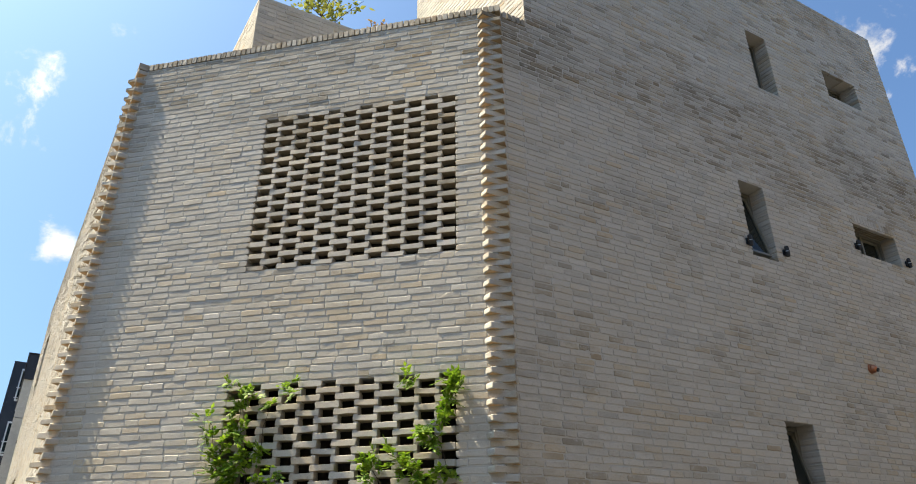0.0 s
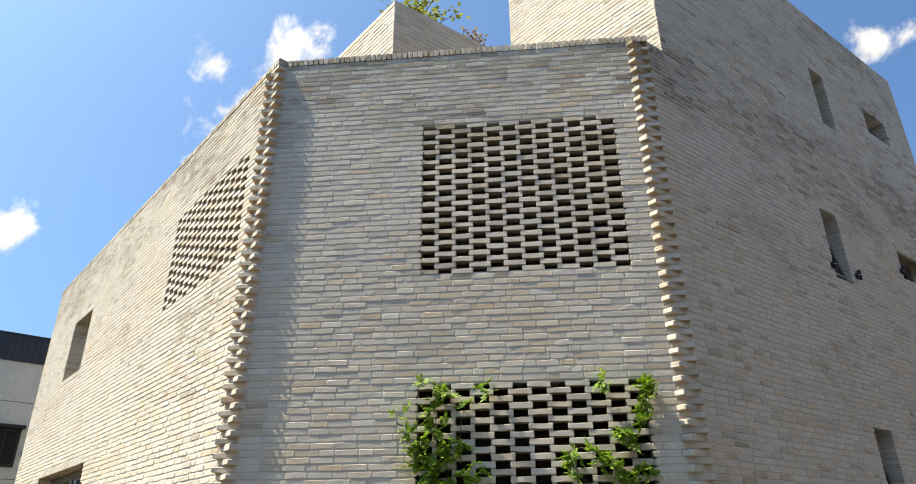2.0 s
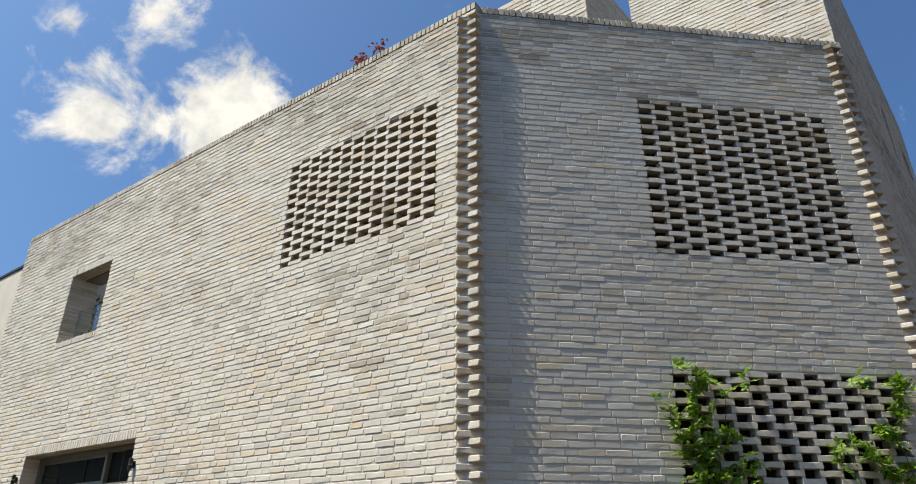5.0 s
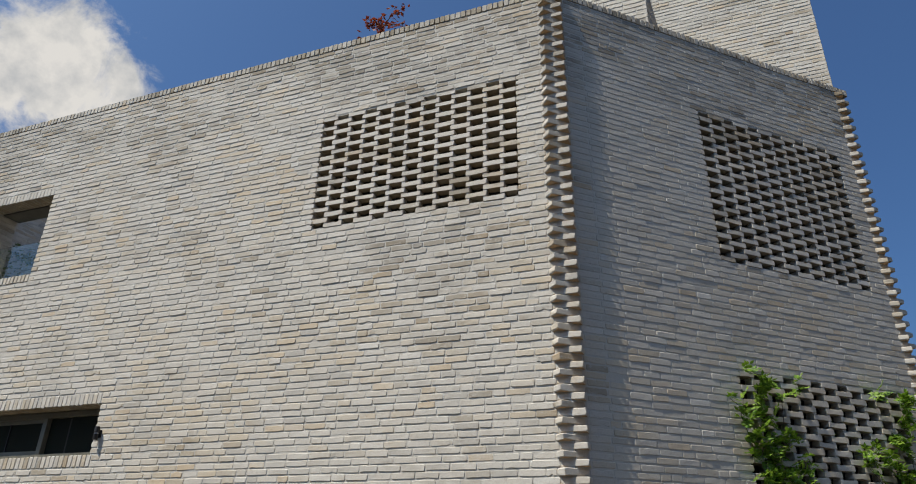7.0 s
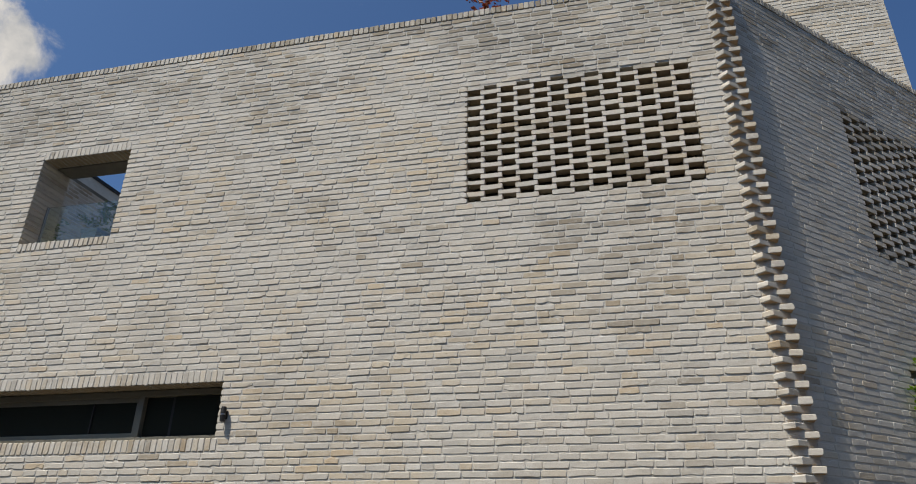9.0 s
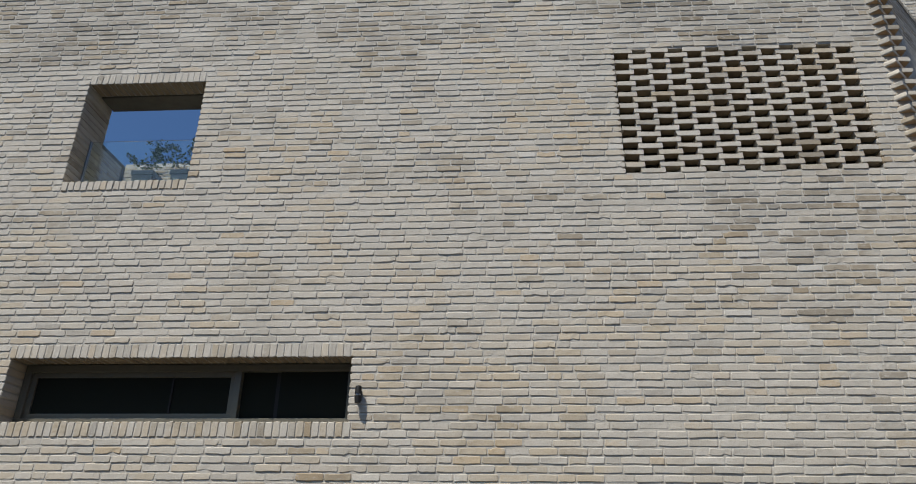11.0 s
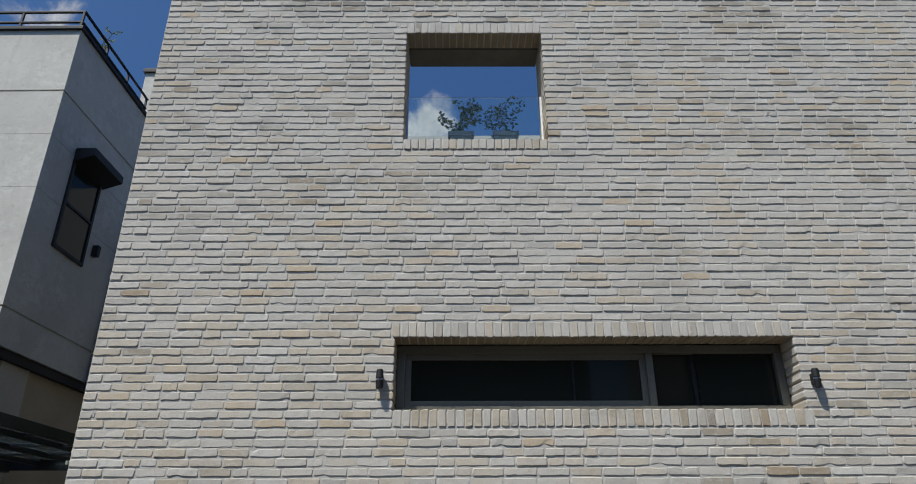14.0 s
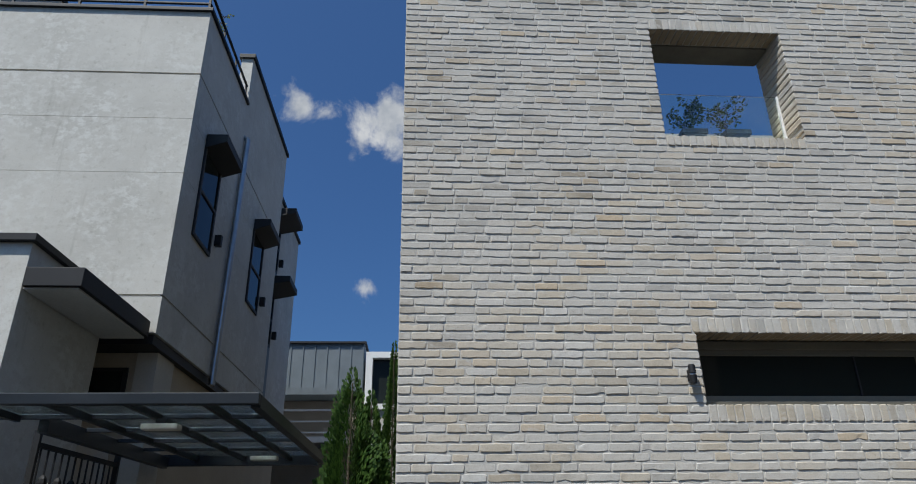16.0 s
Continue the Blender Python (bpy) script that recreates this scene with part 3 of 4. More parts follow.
v, f = slab((0.006, LC), FOOT, HIGH, [wider(h) for h in CW] + [(-1, STEP, TOP, 20)], 0.0042, 0.32)
mesh_object("wall_core", v, f, MORTAR, wall_south)
teeth(wall_south, -OUT, -1, range(0, 100, 2), 1.0)
courses(wall_south, 0.0, LC, 1.2, TOP, CW, (0.3, 3.2, 2.0, 3.7), lambda k: -OUT + LONG + 0.006 if k % 2 == 0 else 0.152)
courses(wall_south, STEP, LC, TOP, HIGH, CW)
edge_row("coping_brick", wall_south, 0.155, STEP, TOP + 0.003, 7.232, 0.24, -0.004)
edge_row("lintel_brick", wall_south, C4[0], C4[1], C4[3] + 0.004, C4[3] + 0.115, 0.2, -0.006)

# tall part: its side over the roof terrace, and the plain closing walls
X_T = P_RIGHT[0] + STEP
MT, LT = wall_frame((X_T, 7.12), (X_T, 4.612))
wall_tower = new("wall_tower")
wall_tower.matrix_world = MT
tagged(wall_tower, "sunlit side of the tall brick block above the roof", "wall", kind="structure")
v, f = slab((0.0, LT - 0.015), 6.4, HIGH, [], 0.0042, 0.3)
mesh_object("wall_core", v, f, MORTAR, wall_tower)
courses(wall_tower, 0.0, LT, 6.6, HIGH, [])

# smaller block on the roof
X_B, Y_B, Z_B = 1.60, 6.81, 8.20
for nm, p, q, text in (("wall_block_west", (X_B, 9.6), (X_B, Y_B), "sunlit side of the low brick block on the roof"),
                       ("wall_block_south", (X_B, Y_B), (3.93, 6.65), "shaded side of the low brick block on the roof")):
    mm, ll = wall_frame(p, q)
    w = new(nm)
    w.matrix_world = mm
    tagged(w, text, "wall", kind="structure")
    v, f = slab((0.0, ll), 6.4, Z_B, [], 0.0042, 0.2)
    mesh_object("wall_core", v, f, MORTAR, w)
    courses(w, 0.0, ll, 6.5, Z_B, [])


def closing(name, lots, mat, text):
    return tagged(part(name, boxes(*lots), mat), text, "wall" if "wall" in name else "roof", kind="structure")


closing("wall_north", [(0.42, 11.6, 17.66, 17.95, 0, 7.2)], DARKCONCRETE, "plain end wall of the brick house")
closing("wall_east", [(11.3, 11.6, 4.5, 17.66, 0, HIGH)], MORTAR, "plain back wall of the brick house")
closing("wall_tower_back", [(X_T + 0.02, 11.3, 6.9, 7.12, 6.4, HIGH)], MORTAR, "plain back of the tall block")
closing("roof_terrace", [(0.99, 11.3, 7.9, 11.7, 6.3, 6.5), (1.7, 11.3, 7.12, 7.9, 6.3, 6.5)], PAVING, "grey paved flat roof behind the brick parapet")
closing("roof_tower", [(X_T + 0.3, 11.3, 4.6, 6.9, HIGH - 0.5, HIGH - 0.35)], PAVING, "flat roof of the tall block")
closing("roof_block", [(X_B + 0.2, 3.93, Y_B + 0.21, 9.6, Z_B - 0.2, Z_B - 0.03)], PAVING, "planted flat roof of the low block")
closing("wall_terrace", [(0.87, 3.9, 11.7, 11.95, 0, 6.5)], SHADE_PLASTER, "plain wall beside the open terrace")
closing("floor_terrace", [(0.87, 4.1, 11.95, 17.66, 4.3, 4.45)], PAVING, "paved terrace behind the square opening")
closing("wall_terrace_east", [(4.12, 4.3, 11.95, 17.66, 0.3, 6.1)], MORTAR, "plain low wall at the back of the terrace")
closing("floor_house", [(0.87, 11.3, 7.9, 17.6, 0.1, 0.3)], SHADE_PLASTER, "plain ground floor")
for nm, p, q, z0, z1, text in (("wall_terrace_north", (0.90, 17.655), (4.1, 17.655), 4.45, TOP, "pale brick inner face of the terrace end wall"),
                              ("wall_ledge", (0.895, 17.6), (0.895, 12.0), 4.45, 4.95, "low brick ledge behind the glass balustrade"),
                              ("wall_parapet_east", (4.1, 17.6), (4.1, 11.8), 6.1, 7.19, "sunlit pale brick parapet at the back of the terrace")):
    mm, ll = wall_frame(p, q)
    w = new(nm)
    w.matrix_world = mm
    tagged(w, text, "wall", kind="structure")
    v, f = slab((0.0, ll), z0, z1, [], 0.0042, 0.26)
    mesh_object("wall_core", v, f, MORTAR, w)
    courses(w, 0.0, ll, z0, z1, [])

# ---- windows ----
def window(name, wall, rect, y, panes, frame_w, mat, text, tilt=0.0, bars=(), sliding=False):
    """A metal window set back in its opening. panes: shares of the width."""
    u0, u1, z0, z1 = rect
    w = new(name)
    w.matrix_world = wall.matrix_world
    tagged(w, text, "window", kind="structure")
    fw = frame_w
    part("window_frame", boxes((u0, u1, y, y + 0.09, z1 - fw, z1), (u0, u1, y, y + 0.09, z0, z0 + fw),
                               (u0, u0 + fw, y, y + 0.09, z0 + fw, z1 - fw), (u1 - fw, u1, y, y + 0.09, z0 + fw, z1 - fw)), mat, w, "", 0.003)
    at = u0 + fw
    whole = u1 - u0 - 2 * fw
    for i, share in enumerate(panes):
        end = at + whole * share
        if i < len(panes) - 1:
            part("mullion", boxes((end - fw * 0.45, end + fw * 0.45, y + 0.002, y + 0.088, z0 + fw, z1 - fw)), mat, w, "", 0.003)
        a, b = at + (fw * 0.45 if i else 0), end - (fw * 0.45 if i < len(panes) - 1 else 0)
        if sliding and i == len(panes) - 1:
            c = a + (b - a) * 0.36
            inner = part("inner_sash", boxes((c - 0.035, c, y + 0.055, y + 0.08, z0 + fw, z1 - fw)), BLACK, w, "narrow dark sash stile")
            # dark pane added here to hide the sunlit jamb behind
            part("pane", boxes((c, b, y + 0.044, y + 0.052, z0 + fw, z1 - fw)), DARKGLASS, inner, "dark reflecting glass")
            part("pane", boxes((a, c - 0.035, y + 0.062, y + 0.07, z0 + fw, z1 - fw)), DARKGLASS, inner, "dark reflecting glass")
            continue
        sash = new("sash")
        sash.parent = w
        sash.location = ((a + b) / 2, y + 0.03, z1 - fw)
        sash.rotation_euler = (radians(-tilt), 0, 0)
        hw, hh, s = (b - a) / 2, z1 - z0 - 2 * fw, fw * 0.75
        part("sash_frame", boxes((-hw, hw, 0, 0.05, -s, 0), (-hw, hw, 0, 0.05, -hh, -hh + s), (-hw, -hw + s, 0, 0.05, -hh + s, -s),
                                 (hw - s, hw, 0, 0.05, -hh + s, -s)), mat, sash, "", 0.003)
        part("pane", boxes((-hw + s, hw - s, 0.018, 0.028, -hh + s, -s)), DARKGLASS, sash, "dark reflecting glass")
        at = end
    for share in bars:
        c = u0 + (u1 - u0) * share
        part("meeting_stile", boxes((c - 0.007, c + 0.007, y + 0.034, y + 0.046, z0 + fw * 1.75, z1 - fw * 1.75)), BLACK, w, "dark meeting stile")
    return w


window("window_1", wall_west, W2, 0.21, (0.66, 0.34), 0.06, FRAME, "long low olive-grey metal window set deep in brick", 0.0, (0.455,), True)
window("window_2", wall_south, C1, 0.2, (1.0,), 0.045, FRAME, "narrow upright metal window in a brick reveal")
window("window_3", wall_south, C1R, 0.25, (1.0,), 0.045, FRAME, "small square metal window in a brick reveal")
window("window_4", wall_south, C2, 0.2, (1.0,), 0.045, FRAME, "narrow metal window with its sash tilted open", 12)
window("window_5", wall_south, C4, 0.2, (0.5, 0.5), 0.045, FRAME, "low wide metal window in a brick reveal")
window("window_6", wall_south, C3, 0.2, (1.0,), 0.045, FRAME, "narrow metal window with its sash tilted open", 12)


def wall_lamp(wall, u, z, mat, group):
    """A short black tube lamp on a small wall plate."""
    lamp = empty("wall_lamp", wall.matrix_world @ Matrix.Translation((u, -0.012, z)), "small black tubular lamp fixed to the brick wall", "wall lamp", group)
    part("back_plate", boxes((-0.022, 0.022, -0.006, 0.012, -0.04, 0.04)), mat, lamp, "", 0.003)
    part("arm", rod(bmesh.new(), (0, -0.006, 0.0), (0, -0.02, 0.0), 0.012), mat, lamp)
    for z0, z1, r0, r1 in ((0.006, 0.066, 0.028, 0.025), (-0.066, -0.006, 0.024, 0.029)):
        part("tube", rod(bmesh.new(), (0, -0.036, z0), (0, -0.036, z1), r0, r1, 18), mat, lamp, "", 0.004)
    part("waist_ring", rod(bmesh.new(), (0, -0.036, -0.0065), (0, -0.036, 0.0065), 0.022, None, 18), ZINC, lamp, "thin bright metal ring")
    part("cap", rod(bmesh.new(), (0, -0.036, 0.065), (0, -0.036, 0.072), 0.022, 0.020, 18), mat, lamp, "", 0.002)
    return lamp


for wall, u, z in ((wall_west, 2.105, 2.725), (wall_west, 5.225, 2.725), (wall_south, 3.51, 5.2), (wall_south, 4.17, 5.2), (wall_south, 5.80, 5.66), (wall_south, 6.97, 5.64)):
    wall_lamp(wall, u, z, BLACK, "tube lamps beside the windows")


def copper_lamp(wall, u, z):
    lamp = empty("wall_light", wall.matrix_world @ Matrix.Translation((u, 0, z)), "small round copper-coloured fitting on the brick wall", "wall light")
    bm = bmesh.new()
    rod(bm, (0, 0.005, 0), (0, -0.02, 0), 0.06, 0.056, 20)
    part("back_plate", bm, COPPER, lamp, "", 0.004)
    bm = bmesh.new()
    bmesh.ops.create_uvsphere(bm, u_segments=20, v_segments=12, radius=0.05, matrix=Matrix.Translation((0, -0.03, -0.005)))
    part("dome", bm, COPPER, lamp)
    bm = bmesh.new()
    rod(bm, (0.008, -0.065, -0.02), (0.012, -0.085, -0.03), 0.022, 0.024, 16)
    part("lens", bm, BLACK, lamp, "dark lens ring")


copper_lamp(wall_south, 5.35, 3.90)


# ---- plants ----
def leaves(name, points, size, mat, parent, label="", flat=0.5, seed=1):
    """Folded single leaves at points, turned at random."""
    r = np.random.default_rng(seed)
    verts, faces = [], []
    for p in points:
        a = float(r.uniform(0, 2 * math.pi))
        tip = Vector((math.cos(a), math.sin(a), float(r.normal(-0.1, flat)))).normalized()
        side = tip.cross(Vector((0, 0, 1)) + Vector(r.normal(0, flat, 3))).normalized()
        up = side.cross(tip)
        n, l = len(verts), size * float(r.uniform(0.6, 1.25))
        b = Vector(p)
        verts += [b, b + tip * l * 0.45 + side * l * 0.28 - up * l * 0.06, b + tip * l, b + tip * l * 0.45 - side * l * 0.28 - up * l * 0.06, b + tip * l * 0.5 + up * l * 0.05]
        faces += [(n, n + 1, n + 4), (n + 1, n + 2, n + 4), (n + 2, n + 3, n + 4), (n + 3, n, n + 4)]
    return mesh_object(name, verts, faces, mat, parent, label)


def tree(name, base, height, spread, mat, count, leaf, text, seed, bare=0.3, category="tree"):
    """A small tree: tapered trunk, forking limbs and separate leaves along the twigs."""
    r = np.random.default_rng(seed)
    t = empty(name, Matrix.Translation(base), text, category)
    bm = bmesh.new()
    at, pts, limbs = Vector((0, 0, 0)), [], []
    steps = 5
    for i in range(steps):
        nxt = at + Vector((float(r.normal(0, 0.03)), float(r.normal(0, 0.03)), height * 0.8 / steps))
        rod(bm, at, nxt, 0.022 * height / 1.5 * (1 - i / steps * 0.7), 0.022 * height / 1.5 * (1 - (i + 1) / steps * 0.7), 7)
        at = nxt
        if (i + 1) / steps > bare:
            for _ in range(4):
                limbs.append((at.copy(), (i + 1) / steps))
    part("trunk", bm, BARK, t)
    for start, share in limbs:
        a = float(r.uniform(0, 2 * math.pi))
        reach = spread * float(r.uniform(0.55, 1.0)) * (1.15 - 0.45 * share)
        mid = start + Vector((math.cos(a) * reach * 0.5, math.sin(a) * reach * 0.5, reach * float(r.uniform(0.1, 0.4))))
        end = mid + Vector((math.cos(a + 0.3) * reach * 0.5, math.sin(a + 0.3) * reach * 0.5, reach * float(r.uniform(0.0, 0.4))))
        bm = bmesh.new()
        rod(bm, start, mid, 0.008 * height / 1.5, 0.005 * height / 1.5, 5)
        rod(bm, mid, end, 0.005 * height / 1.5, 0.002, 5)
        part("limb", bm, BARK, t)
        for _ in range(max(3, count // len(limbs))):
            f = float(r.uniform(0.2, 1.0))
            q = start.lerp(mid, f * 2) if f < 0.5 else mid.lerp(end, f * 2 - 1)
            pts.append(q + Vector(r.normal(0, 0.07 * spread, 3)))
    leaves("crown", pts, leaf, mat, t, "", 0.5, seed)
    return t


tree("roof_tree", (2.75, 7.95, Z_B - 0.03), 1.75, 0.75, YELLOWGREEN, 520, 0.10, "young tree with yellow-green leaves on the flat roof", 3)
tree("roof_tree", (3.62, 7.75, Z_B - 0.03), 1.35, 0.5, RUSSET, 420, 0.07, "small tree with russet and olive leaves on the flat roof", 5)


def planter(x, y, z, w, h, text, mat=PLANTER):
    p = empty("planter", Matrix.Translation((x, y, z)), text, "planter", "planters with shrubs")
    bm = boxes((-w / 2, w / 2, -w / 2, w / 2, 0, h - 0.03))
    part("pot", bm, mat, p, "", 0.008)
    part("rim", boxes((-w / 2 - 0.012, w / 2 + 0.012, -w / 2 - 0.012, -w / 2 + 0.02, h - 0.05, h), (-w / 2 - 0.012, w / 2 + 0.012, w / 2 - 0.02, w / 2 + 0.012, h - 0.05, h),
                     (-w / 2 - 0.012, -w / 2 + 0.02, -w / 2 + 0.02, w / 2 - 0.02, h - 0.05, h), (w / 2 - 0.02, w / 2 + 0.012, -w / 2 + 0.02, w / 2 - 0.02, h - 0.05, h)), mat, p, "", 0.003)
    part("soil", boxes((-w / 2 + 0.015, w / 2 - 0.015, -w / 2 + 0.015, w / 2 - 0.015, h - 0.06, h - 0.02)), BARK, p, "dark potting soil")
    return p


planter(1.75, 10.45, 6.5, 0.5, 0.55, "blue-grey square planter on the flat roof")
tree("red_shrub", (1.75, 10.45, 7.03), 1.95, 0.55, RED, 520, 0.075, "red-leaved shrub in a planter on the flat roof", 9, 0.3, "shrub")
for yy, seed, n, txt in ((15.27, 11, 430, "leafy green shrub in a planter behind the wall opening"), (14.855, 12, 260, "sparse green shrub in a planter behind the wall opening")):
    planter(1.01, yy, 4.95, 0.215, 0.198, "small blue-grey planter on the low wall behind the opening")
    tree("terrace_shrub", (1.01, yy, 5.127), 0.46, 0.27, GREEN, n, 0.043, txt, seed, 0.1, "shrub")

# glass balustrade behind the square opening
balustrade = empty("glass_balustrade", MA, "clear glass balustrade behind the square wall opening", "balustrade")
pane = part("pane", boxes((W1[0] + 0.01, W1[1] - 0.01, 0.245, 0.257, 4.775, 5.375)), CLEAR, balustrade, "clear greenish glass", 0.002)
pane.visible_shadow = False
# the left strip gets darker zinc in place of the shade on it
for _a, _c in ((W1[0] - 0.008, W1[0] + 0.010), (W1[1] - 0.010, W1[1] + 0.008)):
    part("end_strip", boxes((_a, _c, 0.232, 0.27, 4.775, 5.375)), WHITE if _a > 3 else ZINC, balustrade, "metal end strip", 0.003)


ivy = empty("wall_ivy", Matrix.Translation((0, 17.62, 0)), "dark green ivy on the terrace end wall", "ivy")
_r = np.random.default_rng(41)
leaves("foliage", [(float(_r.uniform(0.95, 2.7)), -abs(float(_r.normal(0.02, 0.05))) - 0.01, 4.6 + 1.75 * float(_r.uniform(0, 1)) ** 0.8) for _ in range(1500)], 0.075, GREEN, ivy, "", 0.5, 42)
_b = bmesh.new()
for _x in (1.2, 1.7, 2.3):
    rod(_b, (_x, -0.012, 4.45), (_x + 0.15, -0.012, 6.0), 0.008, 0.004, 5)
part("stem", _b, BARK, ivy)


def vine(name, runs, text, seed):
    """A climber on the corner wall's lattice. runs: stems, each a row of tufts (u, z, spread, sprigs); a sprig is a stalk with paired leaflets."""
    r = np.random.default_rng(seed)
    v = empty(name, MB, text, "climbing plant", "vines on the lower lattice")
    stalks = bmesh.new()
    verts, faces = [], []

    def leaflet(b, tip, up, l):
        side = tip.cross(up).normalized()
        n = len(verts)
        verts.extend([b, b + tip * l * 0.45 + side * l * 0.30 - up * l * 0.05, b + tip * l, b + tip * l * 0.45 - side * l * 0.30 - up * l * 0.05, b + tip * l * 0.5 + up * l * 0.04])
        faces.extend([(n, n + 1, n + 4), (n + 1, n + 2, n + 4), (n + 2, n + 3, n + 4), (n + 3, n, n + 4)])

    for tufts in runs:
        bm = bmesh.new()
        at = None
        for u, z, wide, sprigs in tufts:
            here = Vector((u, -0.02, z))
            if at is not None:
                mid = at.lerp(here, 0.5) + Vector((float(r.normal(0, 0.03)), -0.02, 0))
                rod(bm, at, mid, 0.0035, 0.003, 5)
                rod(bm, mid, here, 0.003, 0.0025, 5)
            at = here
            for _ in range(sprigs):
                root = here + Vector((float(r.normal(0, wide * 0.75)), -abs(float(r.normal(0.0, 0.03))), float(r.normal(0, wide * 0.7))))
                way = Vector((float(r.normal(0, 0.6)), -float(r.uniform(0.1, 0.9)), float(r.normal(0.0, 0.5)))).normalized()
                reach = float(r.uniform(0.05, 0.12))
                end = root + way * reach + Vector((0, 0, -0.02))
                rod(stalks, root, end, 0.0016, 0.0009, 4)
                flat = way.cross(Vector(r.normal(0, 0.4, 3)) + Vector((0, 0, 1))).normalized()
                up = flat.cross(way).normalized()
                pairs = 4
                for i in range(pairs):
                    b = root.lerp(end, 0.25 + 0.7 * i / pairs)
                    l = float(r.uniform(0.036, 0.062))
                    for sgn in (-1, 1):
                        leaflet(b, (flat * sgn + way * 0.5 + Vector(r.normal(0, 0.15, 3))).normalized(), up, l)
                leaflet(end, way, up, float(r.uniform(0.042, 0.066)))
        if len(tufts) > 1:
            part("stem", bm, BARK, v)
        else:
            bm.free()
    tagged(part("stalks", stalks, VINE, v, "thin green leaf stalks"), kind="stuff")
    mesh_object("foliage", verts, faces, VINE, v)
    return v


vine("climbing_vine", [[(1.88, 1.60, 0.10, 14), (1.94, 1.95, 0.14, 24), (1.91, 2.27, 0.11, 24), (1.95, 2.43, 0.09, 18), (1.85, 2.61, 0.08, 18), (2.01, 2.80, 0.06, 15), (1.98, 3.02, 0.05, 12), (2.05, 3.15, 0.05, 14), (1.85, 3.24, 0.03, 4)],
                       [(2.13, 1.75, 0.14, 22), (2.14, 2.05, 0.13, 24), (2.11, 2.32, 0.09, 16), (2.06, 2.58, 0.07, 14), (2.22, 2.64, 0.05, 8), (2.27, 3.03, 0.03, 3)],
                       [(1.83, 2.50, 0.05, 6), (1.74, 2.80, 0.05, 8), (1.64, 2.95, 0.04, 4)],
                       [(2.40, 1.8, 0.10, 10), (2.36, 2.12, 0.06, 8), (2.36, 2.32, 0.05, 6), (2.39, 2.47, 0.04, 5)],
                       [(2.47, 3.16, 0.035, 6)]],
     "bright green climbing vine over one edge of the brick lattice", 21)
vine("climbing_vine", [[(3.86, 1.7, 0.08, 10), (3.70, 2.1, 0.06, 8), (3.65, 2.30, 0.05, 8), (3.60, 2.43, 0.06, 12), (3.48, 2.52, 0.06, 12), (3.32, 2.62, 0.04, 5), (3.21, 2.58, 0.04, 7)],
                       [(3.86, 2.40, 0.05, 10), (3.78, 2.68, 0.05, 10), (3.66, 2.76, 0.05, 14), (3.86, 2.85, 0.035, 10), (3.89, 2.98, 0.035, 9), (3.92, 3.13, 0.05, 26)],
                       [(3.23, 2.45, 0.04, 7), (3.40, 2.15, 0.05, 8)],
                       [(3.52, 3.20, 0.03, 3), (3.57, 3.15, 0.035, 5)]],
     "bright green climbing vine in tufts on the brick lattice", 22)


def conifer(x, y, height, radius, seed):
    r = np.random.default_rng(seed)
    c = empty("conifer", Matrix.Translation((x, y, 0.12)), "slender dark green conifer beside the end of the house", "conifer", "conifers beside the house")
    bm = bmesh.new()
    rod(bm, (0, 0, 0), (0, 0, height * 0.95), 0.03, 0.006, 8)
    part("trunk", bm, BARK, c)
    verts, faces = [], []
    for _ in range(36000):
        z = height * (1 - math.sqrt(float(r.uniform(0, 1)))) * 0.98 + 0.05
        a = float(r.uniform(0, 2 * math.pi))
        lump = 1 + 0.22 * math.sin(a * 3 + z * 5 + seed) + 0.15 * math.sin(a * 5 - z * 9)
        rr = radius * min(1, (1 - z / height) ** 0.75 * 1.15) * lump * float(r.uniform(0.2, 1.0)) ** 0.6 * 1.03
        b = Vector((math.cos(a) * rr, math.sin(a) * rr, z))
        out = Vector((math.cos(a), math.sin(a), float(r.uniform(0.9, 2.4)))).normalized()
        side = out.cross(Vector((math.cos(a + 1.2), math.sin(a + 1.2), 0.3))).normalized()
        l, n = float(r.uniform(0.022, 0.05)), len(verts)
        verts += [b - side * l * 0.12, b + side * l * 0.12, b + out * l * 0.6 + side * l * 0.3, b + out * l, b + out * l * 0.6 - side * l * 0.3]
        faces += [(n, n + 1, n + 2, n + 3, n + 4)]
    mesh_object("crown", verts, faces, CONIFER, c)


conifer(2.6, 18.49, 3.18, 0.54, 1)
conifer(2.75, 18.30, 2.98, 0.38, 2)
conifer(7.0, 18.24, 4.75, 0.27, 4)

# ---- the house next door ----
neighbour = empty("house", Matrix.Identity(4), "grey concrete house with black window hoods and a porch", "house")
NX, NY, NB, NT = 3.29, 20.80, 3.86, 8.53


def grooved(name, lots, parent, mat, label=""):
    return part(name, boxes(*lots), mat, parent, label)


levels = [(NB, 4.295), (4.325, 5.936), (5.941, 6.746), (6.751, 7.445), (7.475, NT)]
for z0, z1 in levels:
    grooved("wall_band", [(NX, 8.9, NY, 23.7, z0, z1)], neighbour, CONCRETE, "cast concrete band")
grooved("wall_core", [(NX + 0.02, 8.88, NY + 0.02, 23.7, NB + 0.02, NT - 0.02)], neighbour, CONCRETE)
